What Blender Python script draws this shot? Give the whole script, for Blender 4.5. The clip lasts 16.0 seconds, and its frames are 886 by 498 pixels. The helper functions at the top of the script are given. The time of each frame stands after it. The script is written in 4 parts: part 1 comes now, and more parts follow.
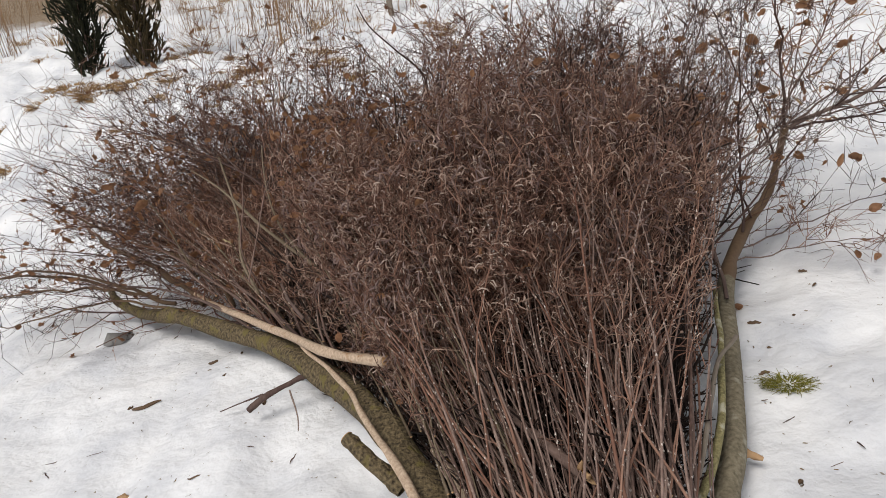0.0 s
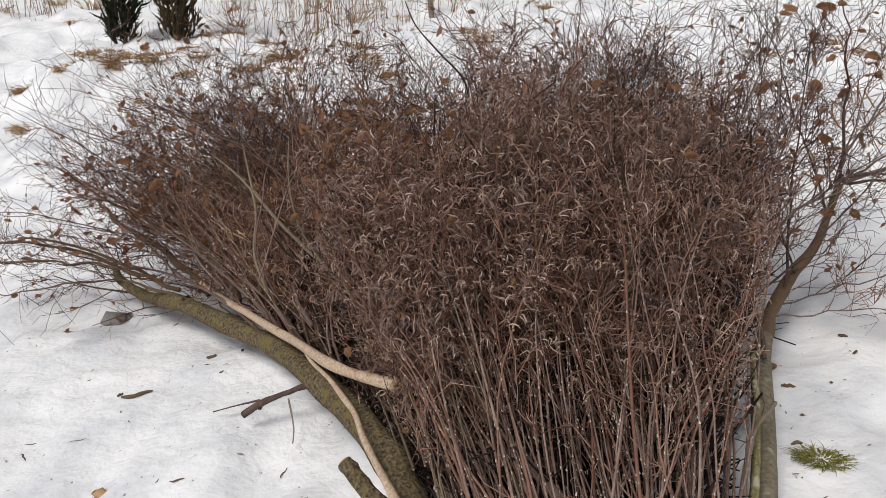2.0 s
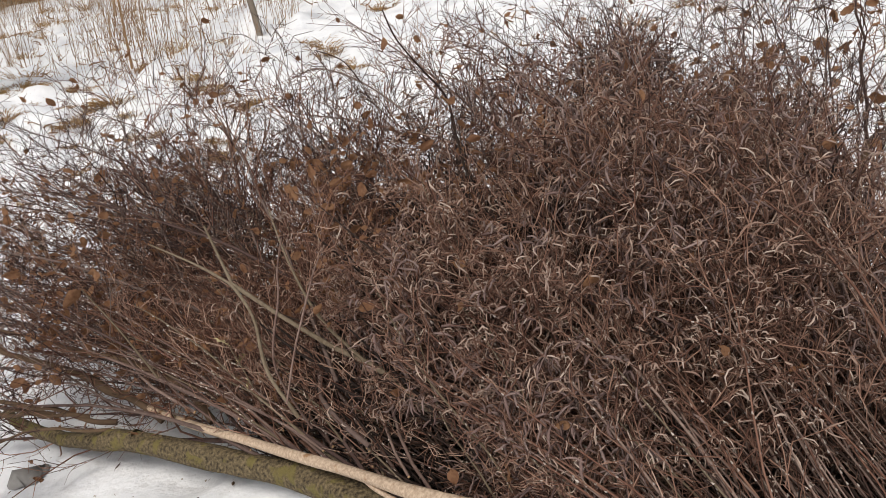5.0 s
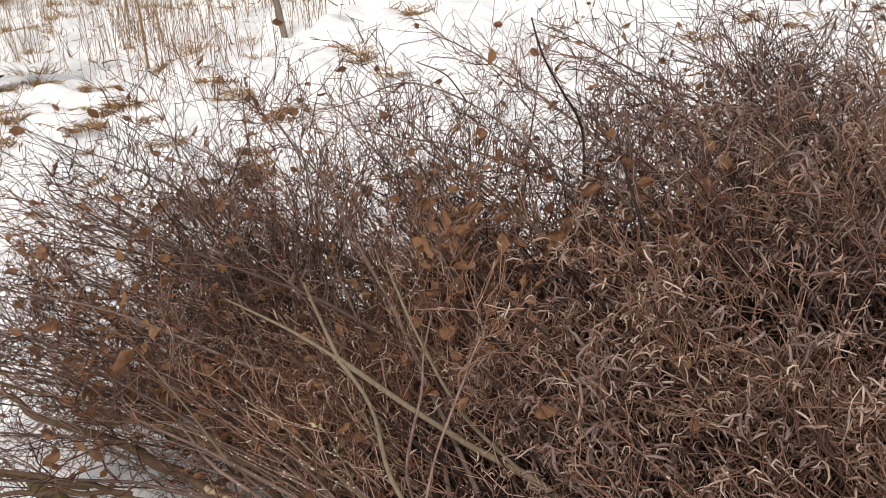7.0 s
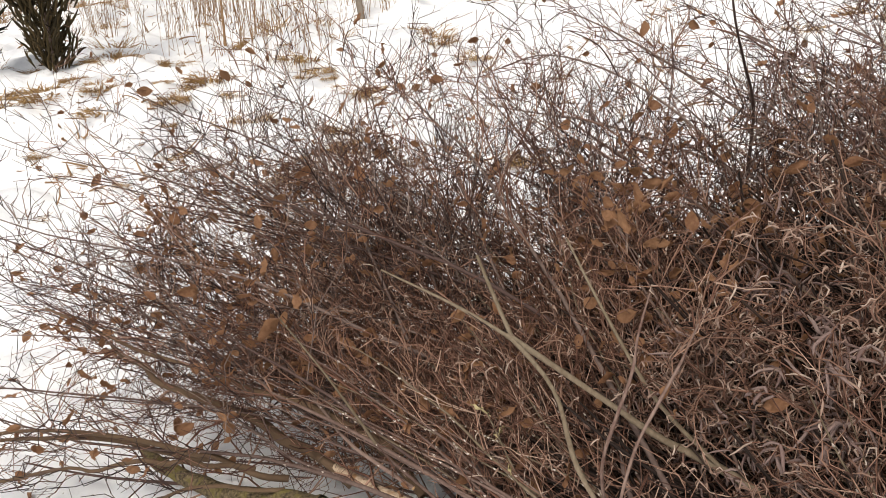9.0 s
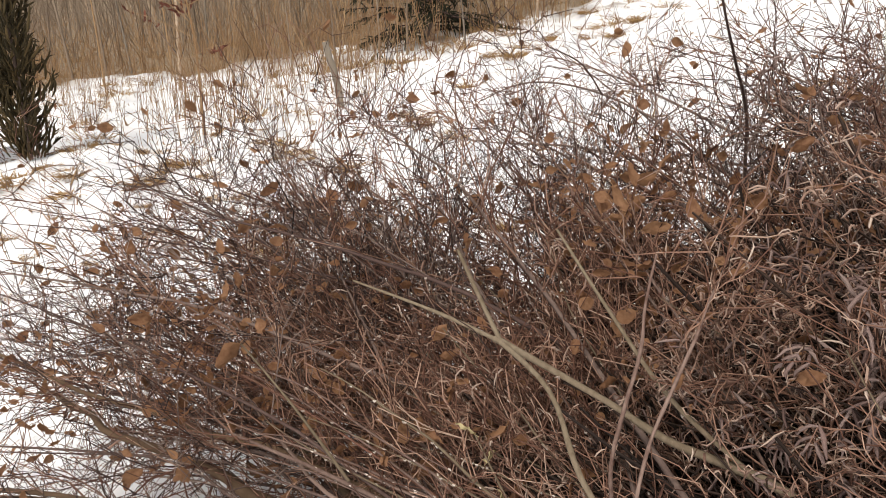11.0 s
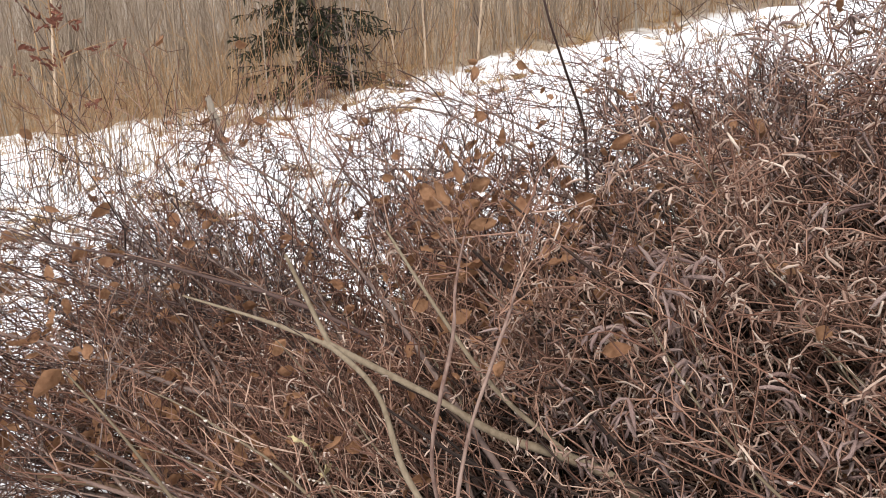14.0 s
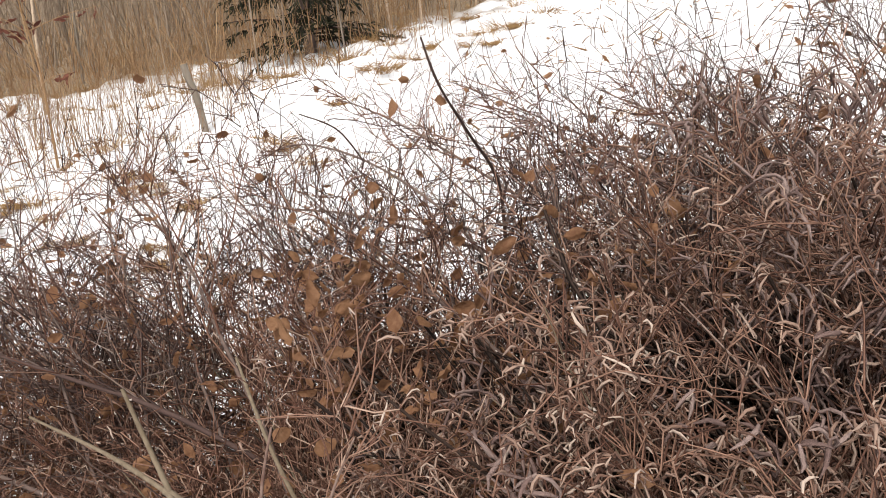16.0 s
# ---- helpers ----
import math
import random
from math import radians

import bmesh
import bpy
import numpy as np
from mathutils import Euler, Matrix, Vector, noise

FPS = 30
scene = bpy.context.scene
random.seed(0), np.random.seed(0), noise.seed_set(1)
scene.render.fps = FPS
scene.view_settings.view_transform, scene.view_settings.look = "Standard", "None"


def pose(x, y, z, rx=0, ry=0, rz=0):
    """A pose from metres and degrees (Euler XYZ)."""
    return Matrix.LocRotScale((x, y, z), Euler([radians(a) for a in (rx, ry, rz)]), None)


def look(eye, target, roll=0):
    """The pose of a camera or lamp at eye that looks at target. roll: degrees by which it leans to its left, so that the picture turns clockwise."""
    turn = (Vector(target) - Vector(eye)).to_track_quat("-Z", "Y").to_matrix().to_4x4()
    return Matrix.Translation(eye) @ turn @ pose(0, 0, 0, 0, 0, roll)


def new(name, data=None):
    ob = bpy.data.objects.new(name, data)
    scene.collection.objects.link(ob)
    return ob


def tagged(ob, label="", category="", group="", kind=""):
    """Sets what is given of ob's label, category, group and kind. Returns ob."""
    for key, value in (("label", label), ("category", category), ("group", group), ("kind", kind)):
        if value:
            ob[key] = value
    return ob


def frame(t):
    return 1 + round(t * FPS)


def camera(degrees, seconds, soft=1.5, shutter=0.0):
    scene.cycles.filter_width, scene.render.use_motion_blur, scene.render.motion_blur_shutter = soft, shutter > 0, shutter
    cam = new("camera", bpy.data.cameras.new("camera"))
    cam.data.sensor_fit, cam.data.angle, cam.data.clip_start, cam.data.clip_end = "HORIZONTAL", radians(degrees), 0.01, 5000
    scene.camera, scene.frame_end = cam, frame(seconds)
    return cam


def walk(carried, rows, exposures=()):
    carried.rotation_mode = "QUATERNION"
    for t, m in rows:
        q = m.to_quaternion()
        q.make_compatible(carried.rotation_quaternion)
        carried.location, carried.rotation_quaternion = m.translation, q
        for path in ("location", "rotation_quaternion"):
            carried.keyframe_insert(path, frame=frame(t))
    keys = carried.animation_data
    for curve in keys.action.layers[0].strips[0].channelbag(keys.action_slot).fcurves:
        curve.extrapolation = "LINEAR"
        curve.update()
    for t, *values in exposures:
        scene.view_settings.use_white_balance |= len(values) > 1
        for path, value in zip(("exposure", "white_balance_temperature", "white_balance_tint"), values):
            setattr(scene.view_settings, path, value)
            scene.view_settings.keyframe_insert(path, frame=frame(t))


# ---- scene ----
cam = camera(58.0, 16.0, soft=0.75)
PATH = [
    (0, (0.746, -0.577, 1.735), (0.358, 1.207, 0.919), -6.0),
    (0.5, (0.745, -0.539, 1.721), (0.361, 1.245, 0.902), -4.0),
    (1, (0.729, -0.512, 1.722), (0.335, 1.274, 0.914), -1.7),
    (1.5, (0.69, -0.467, 1.716), (0.289, 1.319, 0.911), -0.1),
    (2, (0.652, -0.417, 1.711), (0.243, 1.368, 0.908), 0.4),
    (2.5, (0.598, -0.332, 1.697), (0.203, 1.455, 0.89), -1.3),
    (3, (0.504, -0.227, 1.675), (0.117, 1.561, 0.868), -6.9),
    (3.5, (0.388, -0.052, 1.66), (0.073, 1.741, 0.831), -7.6),
    (3.7, (0.341, 0.023, 1.652), (0.08, 1.819, 0.809), -7.7),
    (5.8, (-0.347, 0.218, 1.685), (-0.246, 2.052, 0.895), -4.3),
    (6, (-0.375, 0.296, 1.698), (-0.28, 2.125, 0.894), -4.2),
    (6.5, (-0.432, 0.465, 1.662), (-0.353, 2.298, 0.867), -3.9),
    (7, (-0.484, 0.636, 1.627), (-0.424, 2.467, 0.826), -3.5),
    (7.5, (-0.56, 0.719, 1.599), (-0.524, 2.55, 0.796), -2.4),
    (8, (-0.687, 0.72, 1.607), (-0.693, 2.537, 0.773), -1.4),
    (8.2, (-0.711, 0.72, 1.619), (-0.744, 2.525, 0.758), -1.8),
    (10.3, (-0.857, 0.795, 1.306), (-0.881, 2.691, 0.669), -2.7),
    (10.5, (-0.843, 0.803, 1.281), (-0.859, 2.707, 0.669), -2.6),
    (11, (-0.788, 0.82, 1.283), (-0.775, 2.738, 0.719), -2.9),
    (11.5, (-0.762, 0.815, 1.272), (-0.665, 2.741, 0.741), -3.2),
    (12, (-0.737, 0.817, 1.27), (-0.589, 2.75, 0.777), -3.5),
    (12.5, (-0.718, 0.819, 1.255), (-0.534, 2.754, 0.781), -3.5),
    (13, (-0.692, 0.816, 1.219), (-0.479, 2.75, 0.755), -3.4),
    (13.5, (-0.662, 0.815, 1.186), (-0.416, 2.749, 0.74), -2.9),
    (14, (-0.653, 0.807, 1.162), (-0.393, 2.743, 0.734), -3.0),
    (14.5, (-0.638, 0.786, 1.153), (-0.383, 2.723, 0.727), -3.5),
    (15, (-0.588, 0.766, 1.245), (-0.331, 2.684, 0.738), -4.5),
    (15.5, (-0.484, 0.809, 1.344), (-0.224, 2.707, 0.768), -6.3),
    (16, (-0.338, 1.02, 1.412), (-0.13, 2.923, 0.832), -4.6),
]
walk(cam, [(t, look(eye, target, roll)) for t, eye, target, roll in PATH],
     [(0, -0.05, 6600, 10), (3.5, 0.0, 6550, 10), (6, 0.22, 6850, 10), (8, 0.38, 6900, 10), (10.5, 0.45, 7000, 10), (12.5, 0.74, 6800, 10), (14.5, 0.95, 6550, 10), (16, 0.7, 6800, 10)])

# ---- light ----
world = bpy.data.worlds.new("overcast_sky")
scene.world = world
world.use_nodes = True
wn, wl = world.node_tree.nodes, world.node_tree.links
sky = wn.new("ShaderNodeTexSky")
sky.sky_type, sky.sun_disc = "NISHITA", False
sky.sun_elevation, sky.sun_rotation = radians(57), radians(205)
veil = wn.new("ShaderNodeHueSaturation")
veil.inputs["Saturation"].default_value = 0.22
wl.new(sky.outputs[0], veil.inputs["Color"])
wl.new(veil.outputs[0], wn["Background"].inputs["Color"])
wn["Background"].inputs["Strength"].default_value = 0.13
sun_data = bpy.data.lights.new("sun", "SUN")
sun_data.energy, sun_data.angle, sun_data.color = 2.0, radians(20), (1.0, 0.96, 0.91)
sun = new("sun", sun_data)
sun.matrix_world = look((-2.5, -3.4, 9.2), (0, 2, 0))

# ---- materials ----


def shader(name, rough=0.85):
    m = bpy.data.materials.new(name)
    m.use_nodes = True
    b = m.node_tree.nodes["Principled BSDF"]
    b.inputs["Roughness"].default_value = rough
    b.inputs["Specular IOR Level"].default_value = 0.25
    return m, m.node_tree.nodes, m.node_tree.links, b


def ramp(n, stops):
    r = n.new("ShaderNodeValToRGB")
    e = r.color_ramp.elements
    while len(e) < len(stops):
        e.new(0.5)
    for el, (p, c) in zip(e, stops):
        el.position, el.color = p, (*c, 1)
    return r


def organic(name, colours, scale=60.0, stretch=(1, 1, 0.15), island=0.6, rough=0.85, bump=0.3, patch=6.0):
    """Bark, twig, catkin or grass: a tone for each piece, streaks along it and larger patches of wear."""
    m, n, k, b = shader(name, rough)
    tc = n.new("ShaderNodeTexCoord")
    mp = n.new("ShaderNodeMapping")
    mp.inputs["Scale"].default_value = stretch
    k.new(tc.outputs["Object"], mp.inputs["Vector"])
    fine = n.new("ShaderNodeTexNoise")
    fine.inputs["Scale"].default_value, fine.inputs["Detail"].default_value = scale, 4
    k.new(mp.outputs[0], fine.inputs["Vector"])
    wide = n.new("ShaderNodeTexNoise")
    wide.inputs["Scale"].default_value = patch
    k.new(tc.outputs["Object"], wide.inputs["Vector"])
    geo = n.new("ShaderNodeNewGeometry")
    oi = n.new("ShaderNodeObjectInfo")

    def mth(op, x, y):
        q = n.new("ShaderNodeMath")
        q.operation = op
        for i, v in enumerate((x, y)):
            if isinstance(v, (int, float)):
                q.inputs[i].default_value = v
            else:
                k.new(v, q.inputs[i])
        return q.outputs[0]
    tone = mth("ADD", mth("MULTIPLY", geo.outputs["Random Per Island"], island * 0.7), mth("MULTIPLY", oi.outputs["Random"], island * 0.3))
    tone = mth("ADD", tone, mth("MULTIPLY", fine.outputs[0], (1 - island) * 0.55))
    tone = mth("ADD", tone, mth("MULTIPLY", wide.outputs[0], (1 - island) * 0.45))
    r = ramp(n, colours)
    k.new(tone, r.inputs[0])
    k.new(r.outputs[0], b.inputs["Base Color"])
    if bump:
        bp = n.new("ShaderNodeBump")
        bp.inputs["Strength"].default_value, bp.inputs["Distance"].default_value = bump, 0.004
        k.new(fine.outputs[0], bp.inputs["Height"])
        k.new(bp.outputs[0], b.inputs["Normal"])
    return m


M_STEM = organic("grey_purple_bark", [(0.15, (0.014, 0.007, 0.006)), (0.45, (0.072, 0.041, 0.033)), (0.75, (0.27, 0.19, 0.157))], 90, (1, 1, 0.5), island=0.6)
M_ROD = organic("pinkish_grey_bark", [(0.15, (0.022, 0.011, 0.009)), (0.42, (0.115, 0.066, 0.052)), (0.72, (0.36, 0.265, 0.22))], 110, (1, 1, 0.5), island=0.4, bump=0.5, patch=14)
# near-black twig tone that paints in the shade deep in the pile
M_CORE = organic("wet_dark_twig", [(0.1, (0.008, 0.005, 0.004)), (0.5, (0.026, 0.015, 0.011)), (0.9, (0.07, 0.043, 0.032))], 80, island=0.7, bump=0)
M_BUD = organic("pale_bud", [(0.1, (0.22, 0.17, 0.14)), (0.5, (0.45, 0.38, 0.33)), (0.9, (0.68, 0.61, 0.55))], 300, (1, 1, 1), island=0.8, bump=0)
M_OLIVE = organic("olive_bark", [(0.15, (0.04, 0.027, 0.015)), (0.5, (0.13, 0.097, 0.064)), (0.82, (0.29, 0.235, 0.172))], 90, (1, 1, 0.5), island=0.4)
M_TWIG = organic("red_brown_twig", [(0.12, (0.022, 0.009, 0.006)), (0.44, (0.132, 0.062, 0.042)), (0.7, (0.32, 0.188, 0.135)), (0.88, (0.50, 0.365, 0.285))], 80, island=0.75, bump=0)
M_DARK = organic("dark_twig", [(0.15, (0.014, 0.008, 0.007)), (0.5, (0.075, 0.046, 0.039)), (0.82, (0.30, 0.225, 0.19))], 80, island=0.7, bump=0)
M_CATKIN = organic("dry_catkin", [(0.1, (0.042, 0.02, 0.015)), (0.36, (0.165, 0.092, 0.068)), (0.56, (0.33, 0.222, 0.172)), (0.82, (0.52, 0.41, 0.34))], 400, (1, 1, 1), island=0.75, bump=0.6)
M_PURPLE = organic("purple_catkin", [(0.1, (0.055, 0.03, 0.026)), (0.45, (0.20, 0.13, 0.115)), (0.85, (0.38, 0.285, 0.255))], 500, (1, 1, 1), island=0.6, bump=0.9)
M_LEAF = organic("withered_leaf", [(0.15, (0.075, 0.033, 0.02)), (0.38, (0.2, 0.094, 0.05)), (0.6, (0.34, 0.185, 0.10)), (0.85, (0.50, 0.35, 0.22))], 90, (1, 1, 1), island=0.35, rough=0.7)


def thin_leaf(m):
    """Lets some light through a leaf."""
    n, k = m.node_tree.nodes, m.node_tree.links
    b = n["Principled BSDF"]
    t = n.new("ShaderNodeBsdfTranslucent")
    k.new(b.inputs["Base Color"].links[0].from_socket, t.inputs["Color"])
    mix = n.new("ShaderNodeMixShader")
    mix.inputs[0].default_value = 0.4
    k.new(b.outputs[0], mix.inputs[1])
    k.new(t.outputs[0], mix.inputs[2])
    k.new(mix.outputs[0], n["Material Output"].inputs["Surface"])


thin_leaf(M_LEAF)
M_WEED = organic("dry_weed", [(0.1, (0.16, 0.085, 0.045)), (0.5, (0.28, 0.165, 0.085)), (0.9, (0.44, 0.31, 0.18))], 30, island=0.8, bump=0)
M_GRASS = organic("straw_grass", [(0.1, (0.13, 0.066, 0.026)), (0.5, (0.33, 0.19, 0.078)), (0.9, (0.50, 0.35, 0.17))], 30, island=0.85, bump=0)
M_GREEN = organic("green_grass", [(0.1, (0.07, 0.065, 0.012)), (0.5, (0.17, 0.165, 0.025)), (0.9, (0.33, 0.28, 0.07))], 30, island=0.85, bump=0)
M_NEEDLE = organic("dark_needles", [(0.1, (0.006, 0.007, 0.004)), (0.5, (0.017, 0.019, 0.009)), (0.9, (0.05, 0.048, 0.022))], 30, island=0.8, bump=0)
M_RUST = organic("rusty_needles", [(0.1, (0.02, 0.015, 0.007)), (0.5, (0.055, 0.04, 0.017)), (0.9, (0.14, 0.09, 0.038))], 30, island=0.8, bump=0)
M_THICKET = organic("thicket_stem", [(0.1, (0.12, 0.085, 0.062)), (0.5, (0.215, 0.16, 0.117)), (0.9, (0.33, 0.26, 0.195))], 20, island=0.85, bump=0)
M_POST = organic("weathered_wood", [(0.2, (0.09, 0.072, 0.058)), (0.5, (0.2, 0.165, 0.13)), (0.8, (0.33, 0.285, 0.235))], 25, island=0.1)
M_WOOD = organic("cut_wood", [(0.2, (0.30, 0.17, 0.085)), (0.6, (0.48, 0.31, 0.17)), (0.9, (0.6, 0.45, 0.29))], 60, (1, 1, 1), island=0.2)
M_BARKBIT = organic("bark_scrap", [(0.2, (0.05, 0.03, 0.02)), (0.6, (0.14, 0.09, 0.055)), (0.9, (0.3, 0.22, 0.13))], 60, (1, 1, 1), island=0.6)
M_STONE = organic("grey_stone", [(0.2, (0.13, 0.125, 0.12)), (0.6, (0.25, 0.24, 0.23)), (0.9, (0.36, 0.35, 0.33))], 40, (1, 1, 1), island=0.2)


def patched(name, base, mid, spot, scale, cut, bump=0.8, rough=0.9):
    """Old bark with lichen and moss in patches."""
    m, n, k, b = shader(name, rough)
    tc = n.new("ShaderNodeTexCoord")
    a = n.new("ShaderNodeTexNoise")
    a.inputs["Scale"].default_value, a.inputs["Detail"].default_value = scale, 6
    c = n.new("ShaderNodeTexNoise")
    c.inputs["Scale"].default_value, c.inputs["Detail"].default_value = scale * 5, 5
    for q in (a, c):
        k.new(tc.outputs["Object"], q.inputs["Vector"])
    r1 = ramp(n, [(0.3, base), (0.7, mid)])
    k.new(c.outputs[0], r1.inputs[0])
    mask = ramp(n, [(cut, (0, 0, 0)), (cut + 0.09, (1, 1, 1))])
    k.new(a.outputs[0], mask.inputs[0])
    mix = n.new("ShaderNodeMix")
    mix.data_type = "RGBA"
    mix.inputs["B"].default_value = (*spot, 1)
    for key in mix.inputs:
        if key.type == "RGBA" and key.name == "A":
            k.new(r1.outputs[0], key)
        if key.type == "RGBA" and key.name == "B":
            key.default_value = (*spot, 1)
        if key.type == "VALUE" and key.name == "Factor":
            k.new(mask.outputs[0], key)
    out = [o for o in mix.outputs if o.type == "RGBA"][0]
    k.new(out, b.inputs["Base Color"])
    add = n.new("ShaderNodeMath")
    add.operation = "ADD"
    k.new(c.outputs[0], add.inputs[0])
    k.new(a.outputs[0], add.inputs[1])
    bp = n.new("ShaderNodeBump")
    bp.inputs["Strength"].default_value, bp.inputs["Distance"].default_value = bump, 0.012
    k.new(add.outputs[0], bp.inputs["Height"])
    k.new(bp.outputs[0], b.inputs["Normal"])
    return m


M_LOG = patched("mossy_bark", (0.028, 0.02, 0.012), (0.21, 0.16, 0.09), (0.155, 0.125, 0.045), 19, 0.55, 1.0)
M_RLOG = patched("smooth_grey_bark", (0.12, 0.10, 0.065), (0.25, 0.215, 0.15), (0.32, 0.30, 0.23), 16, 0.6, 0.35)
M_PALE = patched("pale_peeled_bark", (0.33, 0.235, 0.165), (0.58, 0.45, 0.33), (0.30, 0.17, 0.09), 24, 0.6, 0.35)
M_YELLOW = patched("yellow_lichen_bark", (0.15, 0.13, 0.06), (0.33, 0.29, 0.14), (0.48, 0.45, 0.33), 22, 0.58, 0.5)


def snow_material():
    m, n, k, b = shader("old_snow", 0.75)
    geo = n.new("ShaderNodeNewGeometry")
    big = n.new("ShaderNodeTexNoise")
    big.inputs["Scale"].default_value, big.inputs["Detail"].default_value = 3.2, 6
    fine = n.new("ShaderNodeTexNoise")
    fine.inputs["Scale"].default_value, fine.inputs["Detail"].default_value = 38, 6
    crumb = n.new("ShaderNodeTexNoise")
    crumb.inputs["Scale"].default_value, crumb.inputs["Detail"].default_value = 220, 3
    for q in (big, fine, crumb):
        k.new(geo.outputs["Position"], q.inputs["Vector"])
    tint = ramp(n, [(0.34, (0.64, 0.65, 0.68)), (0.5, (0.78, 0.785, 0.80)), (0.68, (0.87, 0.87, 0.875))])
    k.new(big.outputs[0], tint.inputs[0])
    dirt = ramp(n, [(0.0, (0.30, 0.24, 0.17)), (0.27, (0.42, 0.36, 0.29)), (0.315, (1, 1, 1))])
    k.new(fine.outputs[0], dirt.inputs[0])
    mul = n.new("ShaderNodeVectorMath")
    mul.operation = "MULTIPLY"
    k.new(tint.outputs[0], mul.inputs[0])
    k.new(dirt.outputs[0], mul.inputs[1])
    sep = n.new("ShaderNodeSeparateXYZ")
    k.new(geo.outputs["Position"], sep.inputs[0])
    patch = n.new("ShaderNodeTexNoise")
    patch.inputs["Scale"].default_value, patch.inputs["Detail"].default_value = 0.7, 6
    k.new(geo.outputs["Position"], patch.inputs["Vector"])
    edge = n.new("ShaderNodeMath")
    edge.operation = "MULTIPLY_ADD"
    edge.inputs[1].default_value = 9.0
    k.new(patch.outputs[0], edge.inputs[0])
    k.new(sep.outputs[1], edge.inputs[2])
    slant = n.new("ShaderNodeMath")
    slant.operation = "MULTIPLY_ADD"
    slant.inputs[1].default_value = -0.2
    k.new(sep.outputs[0], slant.inputs[0])
    k.new(edge.outputs[0], slant.inputs[2])
    under = n.new("ShaderNodeMapRange")
    under.inputs["From Min"].default_value, under.inputs["From Max"].default_value = 19.5, 21.5
    k.new(slant.outputs[0], under.inputs["Value"])
    mould = ramp(n, [(0.35, (0.13, 0.095, 0.065)), (0.5, (0.24, 0.175, 0.115)), (0.65, (0.38, 0.30, 0.21))])
    k.new(fine.outputs[0], mould.inputs[0])
    forest = n.new("ShaderNodeMix")
    forest.data_type = "RGBA"
    k.new(under.outputs[0], forest.inputs[0])
    k.new(mul.outputs[0], forest.inputs[6])
    k.new(mould.outputs[0], forest.inputs[7])
    k.new(forest.outputs[2], b.inputs["Base Color"])
    add = n.new("ShaderNodeMath")
    add.operation = "MULTIPLY_ADD"
    add.inputs[1].default_value = 0.2
    k.new(crumb.outputs[0], add.inputs[0])
    dent = n.new("ShaderNodeTexNoise")
    dent.inputs["Scale"].default_value, dent.inputs["Detail"].default_value = 11, 3
    k.new(geo.outputs["Position"], dent.inputs["Vector"])
    lump = n.new("ShaderNodeMath")
    lump.operation = "MULTIPLY_ADD"
    lump.inputs[1].default_value = 4.0
    k.new(dent.outputs[0], lump.inputs[0])
    k.new(fine.outputs[0], lump.inputs[2])
    k.new(lump.outputs[0], add.inputs[2])
    bp = n.new("ShaderNodeBump")
    bp.inputs["Strength"].default_value, bp.inputs["Distance"].default_value = 0.35, 0.014
    k.new(add.outputs[0], bp.inputs["Height"])
    k.new(bp.outputs[0], b.inputs["Normal"])
    return m


M_SNOW = snow_material()

# ---- mesh tools ----
rng = np.random.default_rng(7)


def unit(v):
    return v / np.maximum(np.linalg.norm(v, axis=-1, keepdims=True), 1e-9)


def sweep(P, R, sides=4, cap=False):
    """Tubes along polylines P (n, k, 3) with radii R (n, k): vertices and quads."""
    P, R = np.asarray(P, float), np.asarray(R, float)
    n, k, _ = P.shape
    T = unit(np.gradient(P, axis=1))
    ref = np.where(np.abs(T[:, :1, 2:]) > 0.9, np.array([1.0, 0, 0]), np.array([0, 0, 1.0]))
    U = unit(np.cross(T, np.broadcast_to(ref, T.shape)))
    V = np.cross(T, U)
    a = np.arange(sides) * 2 * np.pi / sides
    ring = U[:, :, None] * np.cos(a)[:, None] + V[:, :, None] * np.sin(a)[:, None]
    verts = (P[:, :, None] + ring * R[:, :, None, None]).reshape(-1, 3)
    i = np.arange(k - 1)[:, None] * sides
    j = np.arange(sides)[None]
    q = np.stack([i + j, i + (j + 1) % sides, i + sides + (j + 1) % sides, i + sides + j], -1).reshape(-1, 4)
    if cap and sides == 4:
        q = np.concatenate([q, [[3, 2, 1, 0]], [np.arange(4) + (k - 1) * 4]])
    if cap and sides == 8:
        e = (k - 1) * 8
        q = np.concatenate([q, [[3, 2, 1, 0], [5, 4, 3, 0], [7, 6, 5, 0]], np.array([[0, 1, 2, 3], [0, 3, 4, 5], [0, 5, 6, 7]]) + e])
    quads = (q[None] + (np.arange(n) * k * sides)[:, None, None]).reshape(-1, 4)
    return verts, quads


def mesh_of(name, pieces, material, smooth=True):
    """One mesh from (vertices, quads) pieces."""
    vs, qs, at = [], [], 0
    for v, q in pieces:
        vs.append(v)
        qs.append(q + at)
        at += len(v)
    v, q = np.concatenate(vs), np.concatenate(qs)
    me = bpy.data.meshes.new(name)
    me.vertices.add(len(v))
    me.vertices.foreach_set("co", v.astype(np.float32).ravel())
    me.loops.add(q.size)
    me.loops.foreach_set("vertex_index", q.astype(np.int32).ravel())
    me.polygons.add(len(q))
    me.polygons.foreach_set("loop_start", np.arange(0, q.size, 4, dtype=np.int32))
    me.polygons.foreach_set("use_smooth", np.full(len(q), smooth))
    me.materials.append(material)
    me.update(calc_edges=True)
    return me


def part(name, pieces, material, parent, label="", kind="", smooth=True):
    me = pieces if isinstance(pieces, bpy.types.Mesh) else mesh_of(name, pieces, material, smooth)
    ob = new(name, me)
    ob.parent = parent
    return tagged(ob, label=label, kind=kind)


